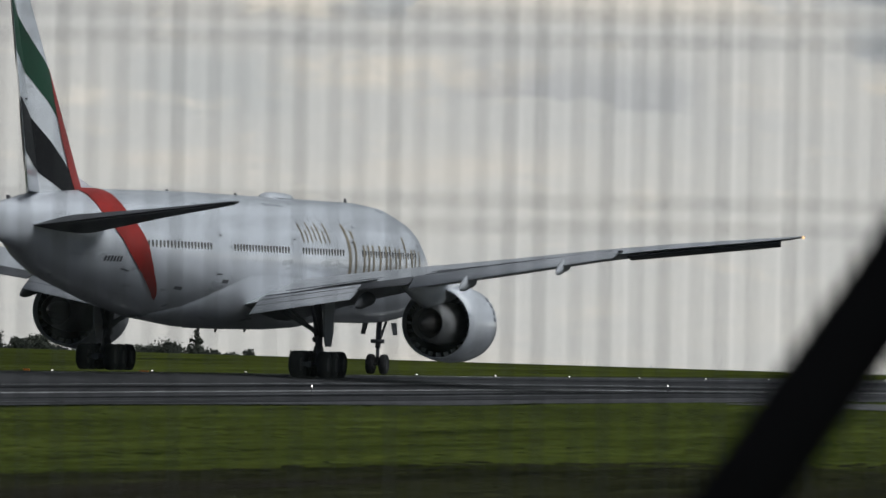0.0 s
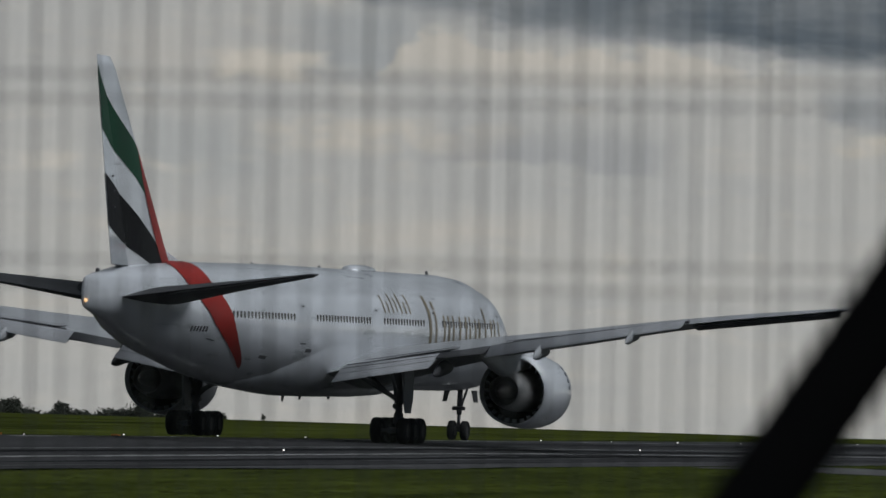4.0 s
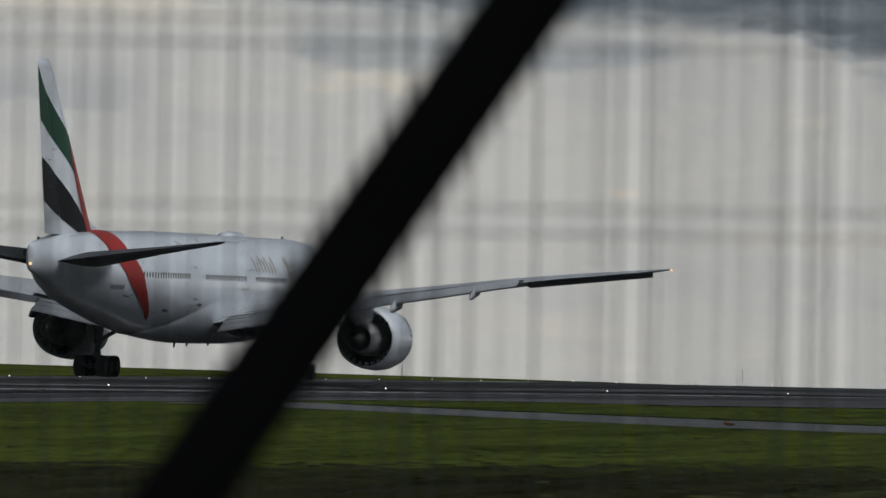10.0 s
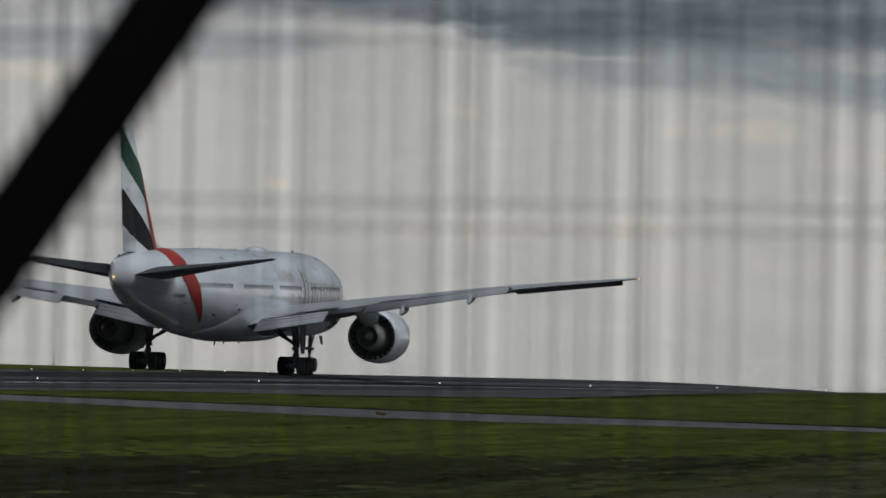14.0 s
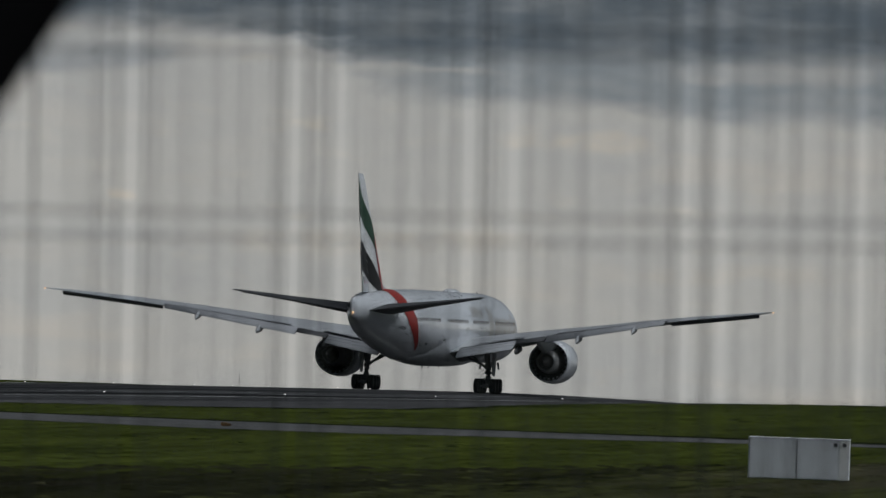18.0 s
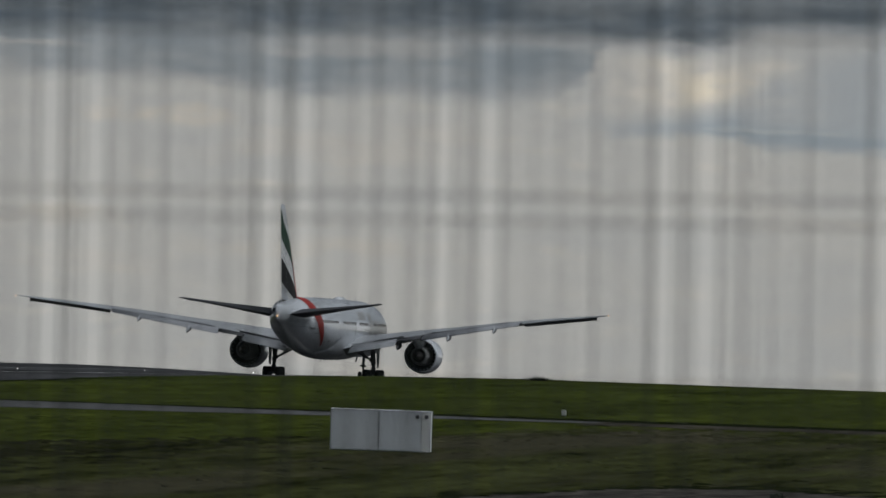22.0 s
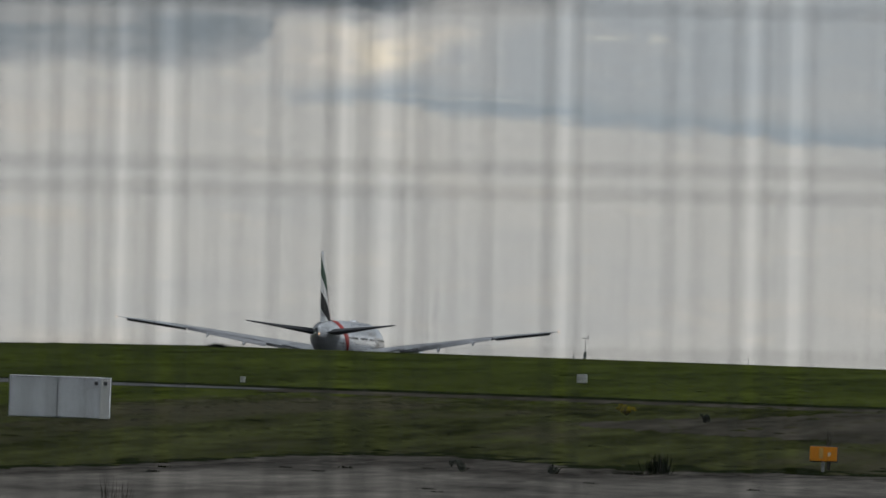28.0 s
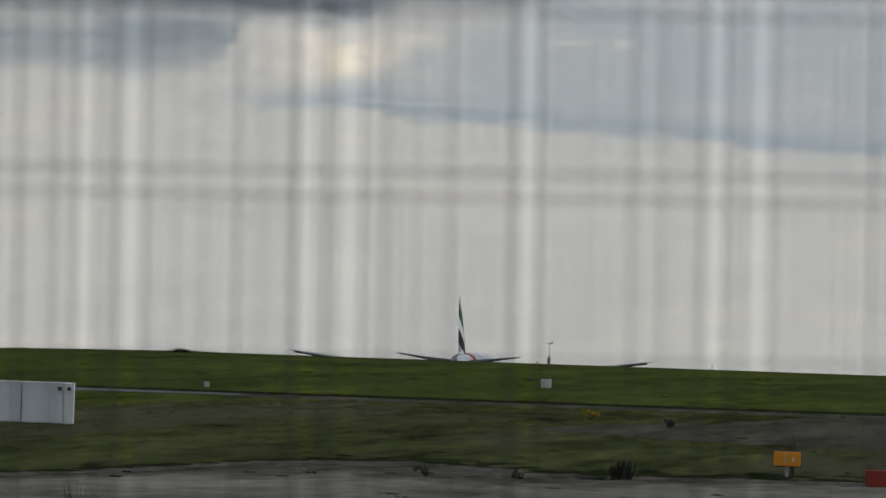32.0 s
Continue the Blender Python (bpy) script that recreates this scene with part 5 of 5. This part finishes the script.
def tussocks(name, count, area, pick, tall, wide, material, label, seed):
    """Low uneven cushions of grass, joined into one mesh."""
    r2 = random.Random(seed)
    verts, faces = [], []
    while count > 0:
        x, y = r2.uniform(area[0], area[1]), r2.uniform(area[2], area[3])
        count -= 1
        if not pick(x, y, r2):
            continue
        grow = 1 + max(0.0, y - 380) / 260
        h, w = r2.uniform(*tall) * grow, r2.uniform(*wide) * grow
        z = height(x, y) - 0.01
        n0, turn = len(verts), r2.uniform(0, 1)
        for ring, (rr, zz) in enumerate(((1.0, 0.0), (0.66, 0.72))):
            for k in range(7):
                a = 2 * math.pi * (k + turn) / 7
                q = w * rr * r2.uniform(0.7, 1.25)
                verts.append((x + q * math.cos(a), y + q * math.sin(a) * 1.6, z + h * zz * r2.uniform(0.6, 1.25)))
        verts.append((x + r2.gauss(0, w * 0.2), y, z + h))
        for k in range(7):
            j = (k + 1) % 7
            faces.append((n0 + k, n0 + j, n0 + 7 + j, n0 + 7 + k))
            faces.append((n0 + 7 + k, n0 + 7 + j, n0 + 14))
    me = bpy.data.meshes.new(name)
    me.from_pydata(verts, [], faces)
    me.materials.append(material)
    me.polygons.foreach_set("use_smooth", [True] * len(me.polygons))
    tagged(new(name, me), label, "grass", kind="stuff")


def on_turf(x, y, r2):
    if x < near_edge(y) + 0.5 or y < coarse_limit(x) + r2.gauss(0, 4):
        return False
    if -104 < x < -40 and road_near(x) - 1.5 < y < road_far(x) + 1.5:
        return False
    return not (x > -64 and 380 < y < np.interp(x, [-64, -40, 0, 40], [401, 403, 403, 409]))


def on_coarse(x, y, r2, light=True):
    if y < front_edge(x) + 0.4 or y > coarse_limit(x) + r2.gauss(0, 4) or abs(x + 40.8) < 2.0 and 295 < y < 303:
        return False
    if x > -26 and np.interp(x, [-27, -20, -10, 50], [324, 309, 304, 299]) < y < np.interp(x, [-27, -23, -18, 50], [326, 348, 383, 392]):
        return r2.random() < 0.07
    return (x > -46 + r2.gauss(0, 3)) == light


tussocks("grass_tussocks", 15000, (-106, -18, 190, 420), on_turf, (0.02, 0.06), (0.2, 0.6), TURF, "uneven cushions of green mown turf", 51)
tussocks("grass_tussocks", 9000, (-100, 4, 392, 720), on_turf, (0.02, 0.055), (0.3, 0.7), TURF, "uneven cushions of green mown turf", 52)
tussocks("verge_tussocks", 60000, (-110, -94, 300, 640), lambda x, y, r2: -0.5 < x - near_edge(y) < r2.uniform(0.2, 1.2), (0.02, 0.06), (0.12, 0.4), TURF, "ragged green turf along the runway edge", 56)
tussocks("dark_tussocks", 6000, (-75, -38, 150, 330), lambda x, y, r2: on_coarse(x, y, r2, False), (0.02, 0.07), (0.2, 0.6), DARKSOIL, "dark trodden tussocks over bare soil, with lens vignetting in the colour", 54)
# edge turf in a dark colour that stands for its overhang's shadow
tussocks("edge_tussocks", 14000, (-60, -4, 180, 262), lambda x, y, r2: -0.8 < y - front_edge(x) < r2.expovariate(0.35), (0.03, 0.08), (0.3, 0.7), DITCH, "ragged turf along the concrete edge, darkened as a shadowed overhang", 55)
tussocks("dry_tussocks", 9000, (-75, 2, 150, 388), on_coarse, (0.03, 0.09), (0.2, 0.6), TUSSOCK, "coarse olive tussocks among bare patches", 53)

bm = bmesh.new()
for k in range(16):
    x, y = rnd.uniform(-34, -8), rnd.uniform(205, 246)
    if y < front_edge(x) - 2:
        tuft(bm, x, y, rnd.uniform(0.03, 0.07), 26, rnd, 0.09)
tagged(part("crack_weeds", bm, DITCH, None), "small dark weeds growing in the concrete cracks", "weeds", kind="stuff")


def shrub(x, y, tall, wide, seed, label, material=LEAF):
    r2 = random.Random(seed)
    sh = thing("shrub", at(x, y), label, "shrub", "weedy shrubs")
    bm = bmesh.new()
    for k in range(9):
        rod(bm, (0, 0, -0.03), (r2.gauss(0, wide * 0.3), r2.gauss(0, wide * 0.3), tall * r2.uniform(0.6, 1.0)), 0.012, 0.005, 5)
    part("stalk", bm, BARK, sh)
    bm = bmesh.new()
    for k in range(10):
        clump(bm, (r2.gauss(0, wide * 0.25), r2.gauss(0, wide * 0.25), tall * r2.uniform(0.2, 0.9)), wide * 0.18, 40, r2, 0.035)
    part("foliage", bm, material, sh)


def tall_weed(x, y, tall, wide, count, seed, label, material=DITCH):
    r2 = random.Random(seed)
    wd = thing("weed", at(x, y), label, "weed", "tall weeds")
    bm = bmesh.new()
    for k in range(count):
        q = Vector((r2.gauss(0, wide * 0.3), r2.gauss(0, wide * 0.3), -0.02))
        tip = q + Vector((q.x * 0.5 + r2.gauss(0, 0.06), q.y * 0.5 + r2.gauss(0, 0.06), tall * r2.uniform(0.35, 1.0)))
        t = r2.uniform(0, math.pi)
        side = Vector((math.cos(t), math.sin(t), 0)) * r2.uniform(0.006, 0.014)
        mid = (q + tip) / 2 + Vector((r2.gauss(0, 0.02), r2.gauss(0, 0.02), 0))
        a, b, c, d2 = (bm.verts.new(v) for v in (q - side, q + side, mid + side, mid - side))
        bm.faces.new((a, b, c, d2))
        bm.faces.new((d2, c, bm.verts.new(tip)))
    part("foliage", bm, material, wd)
    bm = bmesh.new()
    for k in range(max(4, count // 30)):
        q = Vector((r2.gauss(0, wide * 0.2), r2.gauss(0, wide * 0.2), -0.02))
        rod(bm, q, q + Vector((r2.gauss(0, 0.08), r2.gauss(0, 0.08), tall * r2.uniform(0.7, 1.05))), 0.008, 0.003, 5)
    part("stalk", bm, BARK, wd)


tall_weed(-16.9, 240.5, 0.62, 0.34, 260, 31, "dark upright grass clump at the concrete edge")
tall_weed(-17.2, 238.6, 0.16, 1.5, 320, 32, "low dark weed mat spreading on the concrete")
tall_weed(-92.2, 774.5, 0.42, 1.1, 700, 35, "low dark weed clump on the crest of the grass")
tall_weed(-24.6, 189.0, 0.62, 0.40, 9, 33, "thin dry weed stalks standing on the concrete", BARK)
tall_weed(-24.1, 187.5, 0.5, 0.30, 10, 34, "thin dry weed stalks standing on the concrete", BARK)
tall_weed(-13.2, 255.0, 1.3, 0.10, 24, 36, "thin tall dry weed stalk behind the amber sign", BARK)
shrub(-21.5, 234.5, 0.30, 0.42, 3, "small dark weed on the concrete")
shrub(-19.2, 235.5, 0.20, 0.36, 4, "small dark weed on the concrete")
YELLOW = mat("yellow_gorse", (0.22, 0.17, 0.01), 0.9, var=0.3, size=0.3, spec=0.1)
shrub(-26.0, 352.0, 0.42, 0.5, 5, "small yellow-flowered bush in the grass", YELLOW)
shrub(-22.1, 338.5, 0.34, 0.34, 6, "dark round weed on the gravel")
RUST = mat("brown_dry_weed", (0.17, 0.095, 0.035), 0.9, var=0.3, size=0.3, spec=0.1)
shrub(-75.9, 379.0, 0.15, 0.45, 7, "brownish weed beside the narrow road", RUST)


# ---- the mesh fence right in front of the camera ----
FB = radians(-11.0)
FENCE = (Matrix.Translation((3.76 * math.sin(FB), 3.76 * math.cos(FB), 4.7375)) @ Matrix.Rotation(-FB, 4, "Z")
         @ Matrix.Rotation(radians(-1.04), 4, "Y") @ Matrix.Translation((0, 0, -4.7375)))
fence = thing("mesh_fence", FENCE, "fine dark welded wire mesh security fence", "fence")
f_base = height(3.76 * math.sin(FB), 3.76 * math.cos(FB))
for x in (-1.25, 1.25):
    bm = bmesh.new()
    box(bm, x - 0.03, x + 0.03, 0.01, 0.07, f_base - 0.1, 5.62, 0.006)
    part("post", bm, WIRE, fence, "square steel fence post")
rnd = random.Random(5)
meshes = []
for w in (0.0005, 0.0008, 0.0010, 0.0012, 0.0015):
    bm = bmesh.new()
    box(bm, -w / 2, w / 2, -w / 2, w / 2, 0.0, 5.5 - f_base)
    me = bpy.data.meshes.new("upright_wire")
    bm.to_mesh(me)
    bm.free()
    me.materials.append(WIRE)
    meshes.append(me)
# wires are left out here, so the blurred mesh shows bright streaks
GAPS = (-0.150, -0.063, 0.004, 0.0222, 0.0747, 0.0931, 0.1634, 0.1784, 0.2359, 0.2545, 0.3258, 0.3440, 0.4169, 0.4945, 0.5132)
k = -96 * 0.01252 + 0.00905
while k < 1.21:
    row = [(k + rnd.uniform(-0.0013, 0.0013) * (0.5 if k > -0.10 else 1.0), rnd.choice(meshes[0:3] if k > -0.10 else meshes[2:5])), (k + 0.00626 + rnd.uniform(-0.001, 0.001), meshes[0])]
    # thin filler wires added to dim the view evenly
    if k > -0.10:
        row += [(k + q + rnd.uniform(-0.0006, 0.0006), meshes[0]) for q in (0.0031, 0.0094)]
    for u, me in row:
        if min(abs(u - g) for g in GAPS) < (0.0040 if u < 0.15 else 0.0034):
            continue
        o = new("upright_wire", me)
        o.parent = fence
        o.location = (u, 0, f_base + 0.03)
    k += 0.01252
# wires added beside each gap, to darken the bright streak's flanks
for g in GAPS:
    for side in (-0.0052, 0.0052):
        o = new("upright_wire", meshes[1 if g < 0.15 else 0])
        o.parent = fence
        o.location = (g + side, 0, f_base + 0.03)
bm = bmesh.new()
box(bm, -1.24, 1.24, -0.00038, 0.00038, -0.00038, 0.00038)
me = bpy.data.meshes.new("cross_wire")
bm.to_mesh(me)
bm.free()
me.materials.append(WIRE)
k = 4.7375 - 0.0762 * 20
while k < 5.5:
    # doubled to imitate the two-lined blur of a single wire
    for dz in (-0.0052, 0.0052):
        o = new("cross_wire", me)
        o.parent = fence
        o.location = (0, 0.002, k + dz)
    k += 0.0762
BRACE = Matrix.Translation((2.20 * math.sin(FB), 2.20 * math.cos(FB), 0)) @ Matrix.Rotation(-FB, 4, "Z")
brace = thing("leaning_brace", BRACE, "thick black steel bar leaning diagonally in front of the mesh", "brace")
bx0, bz0 = -0.0978, 4.7210
b_low = height(2.20 * math.sin(FB), 2.20 * math.cos(FB))
foot_x = bx0 + (b_low - bz0) / 1.541
bm = bmesh.new()
rod(bm, (foot_x, 0, b_low), (bx0 + 0.62, 0, bz0 + 0.62 * 1.541), 0.0101, seg=16)
part("bar", bm, BARMAT, brace, "", True)
bm = bmesh.new()
box(bm, foot_x - 0.06, foot_x + 0.06, -0.05, 0.05, b_low - 0.02, b_low + 0.012, 0.003)
part("foot_plate", bm, BARMAT, brace)
bm = bmesh.new()
rod(bm, (bx0 + 0.60, 0, bz0 + 0.60 * 1.541), (bx0 + 0.63, 0, bz0 + 0.63 * 1.541), 0.017, seg=16)
part("end_cap", bm, BARMAT, brace)


# ---- the take-off run ----
ROLL_OUT = [  # seconds, across and along the runway, height, nose-up, turn to the left
    (0, -141.62, 435.20, 0.04, -0.07, 1.71), (0.5, -141.53, 436.21, 0.07, -0.07, 1.53), (1, -141.45, 437.57, 0.07, -0.06, 1.39),
    (1.5, -141.39, 439.30, 0.05, -0.06, 1.24), (2, -141.34, 441.43, 0.03, -0.06, 1.11), (2.5, -141.35, 443.98, 0.01, -0.06, 1.01),
    (3.5, -141.58, 450.40, -0.03, -0.06, 0.81), (4.5, -141.89, 458.72, -0.06, -0.06, 0.65), (5, -142.05, 463.63, -0.08, -0.06, 0.60),
    (5.5, -142.15, 469.06, -0.10, -0.04, 0.54), (6, -142.20, 475.03, -0.13, -0.04, 0.48), (6.5, -142.29, 481.55, -0.17, -0.04, 0.44),
    (7, -142.37, 488.64, -0.19, -0.03, 0.40), (7.5, -142.43, 496.30, -0.22, -0.03, 0.36), (8, -142.46, 504.54, -0.25, -0.03, 0.32),
    (8.5, -142.43, 513.39, -0.28, -0.03, 0.29), (9, -142.51, 522.83, -0.32, -0.04, 0.26), (9.5, -142.66, 532.90, -0.35, -0.04, 0.23),
    (10, -142.80, 543.58, -0.36, -0.05, 0.21), (10.5, -142.94, 554.89, -0.32, -0.02, 0.18), (11, -143.00, 566.84, -0.28, 0.00, 0.17),
    (11.5, -143.01, 579.43, -0.26, 0.03, 0.15), (12, -142.98, 592.67, -0.28, 0.05, 0.13), (12.5, -142.81, 606.56, -0.33, 0.06, 0.11),
    (13, -142.60, 621.10, -0.41, 0.07, 0.09), (13.5, -142.51, 636.31, -0.50, 0.08, 0.07), (14, -142.44, 652.17, -0.56, 0.09, 0.05),
    (14.5, -142.52, 668.69, -0.66, 0.06, 0.00), (15.5, -142.58, 703.73, -0.82, -0.01, -0.10), (16.5, -142.59, 741.42, -0.98, -0.08, -0.20),
    (17, -142.67, 761.26, -1.08, -0.12, -0.24), (17.5, -142.77, 781.76, -1.20, -0.15, -0.29), (18, -142.76, 802.92, -1.34, -0.19, -0.33),
    (18.5, -142.63, 824.74, -1.51, -0.22, -0.29), (19, -142.54, 847.21, -1.70, -0.24, -0.24), (19.5, -142.59, 870.34, -1.92, -0.27, -0.20),
    (20, -142.48, 894.10, -2.16, -0.30, -0.14), (20.5, -142.26, 918.51, -2.44, -0.33, -0.08), (21, -142.27, 943.56, -2.74, -0.36, -0.02),
    (21.5, -142.13, 969.25, -3.06, -0.39, -0.04), (22, -142.11, 995.55, -3.41, -0.42, -0.06), (22.5, -142.21, 1022.49, -3.78, -0.45, -0.09),
    (23, -142.41, 1050.03, -4.18, -0.48, -0.11), (23.5, -142.69, 1078.19, -4.62, -0.51, -0.13), (24, -142.92, 1106.95, -5.09, -0.54, -0.15),
    (24.5, -142.84, 1134.94, -5.58, -0.57, -0.15), (25.5, -142.54, 1192.47, -6.67, -0.64, -0.14), (26.5, -142.22, 1251.98, -7.87, -0.70, -0.13),
    (27, -141.78, 1281.44, -8.46, -0.73, -0.13), (27.5, -141.32, 1311.29, -9.05, -0.77, -0.13), (28, -140.87, 1341.57, -9.63, -0.80, -0.12),
    (28.5, -140.71, 1373.62, -10.22, -0.83, -0.12), (29, -140.62, 1406.11, -10.82, -0.87, -0.12), (29.5, -140.48, 1439.06, -11.43, -0.90, -0.12),
    (30, -140.29, 1472.43, -12.04, -0.93, -0.11), (30.5, -139.94, 1506.21, -12.65, -0.96, -0.11), (31, -139.44, 1540.40, -13.25, -1.00, -0.11),
    (31.5, -139.36, 1575.00, -13.88, -1.03, -0.10), (32, -139.62, 1609.98, -14.57, -1.06, -0.10),
]


def motions():
    # the wings bend up as they take the load: each turns about its root
    for wing, s in WINGS:
        root = Vector((3.0 * s, 0, 3.8))
        rows = []
        for t, lift in ((0, 0.0), (10, 0.0), (16, 0.45), (19, 0.6), (23, 0.75), (26, 1.1), (29, 1.4), (32, 1.6)):
            turn = Matrix.Rotation(radians(-lift * s), 4, "Y")
            rows.append((t, Matrix.Translation(root) @ turn @ Matrix.Translation(-root)))
        walk(wing, rows)
    for engine, ex, ez in ENGINES:
        walk(engine, [(t, pose(ex, 0, ez + dz)) for t, dz in ((0, 0.0), (10, 0.02), (16, 0.09), (19, 0.13), (23, 0.16), (29, 0.21), (32, 0.25))])
    # the pilot steers: the rudder swings on its hinge
    foot, head = Vector((0, fy(fin_at(HINGE, 8.4)), 8.4)), Vector((0, fy(fin_at(HINGE, 18.3)), 18.3))
    rows = []
    for t, swing in ((0, 15.5), (1, 18.5), (2, 19.5), (3.2, 14), (4.5, 7), (5, 3), (5.5, 0), (6, 1), (7, 12), (8, 16), (9, 19), (10, 5), (11, 0), (12, 9), (13, 5), (14.5, 3.5), (17, 9), (19, 6), (23, 2), (28, 0), (32, 0)):
        turn = Matrix.Rotation(radians(swing), 4, head - foot)
        rows.append((t, Matrix.Translation(foot) @ turn @ Matrix.Translation(-foot)))
    walk(RUDDER[0], rows)
    walk(jet, [(t, pose(x, y, z, p, 0, h)) for t, x, y, z, p, h in ROLL_OUT])


motions()
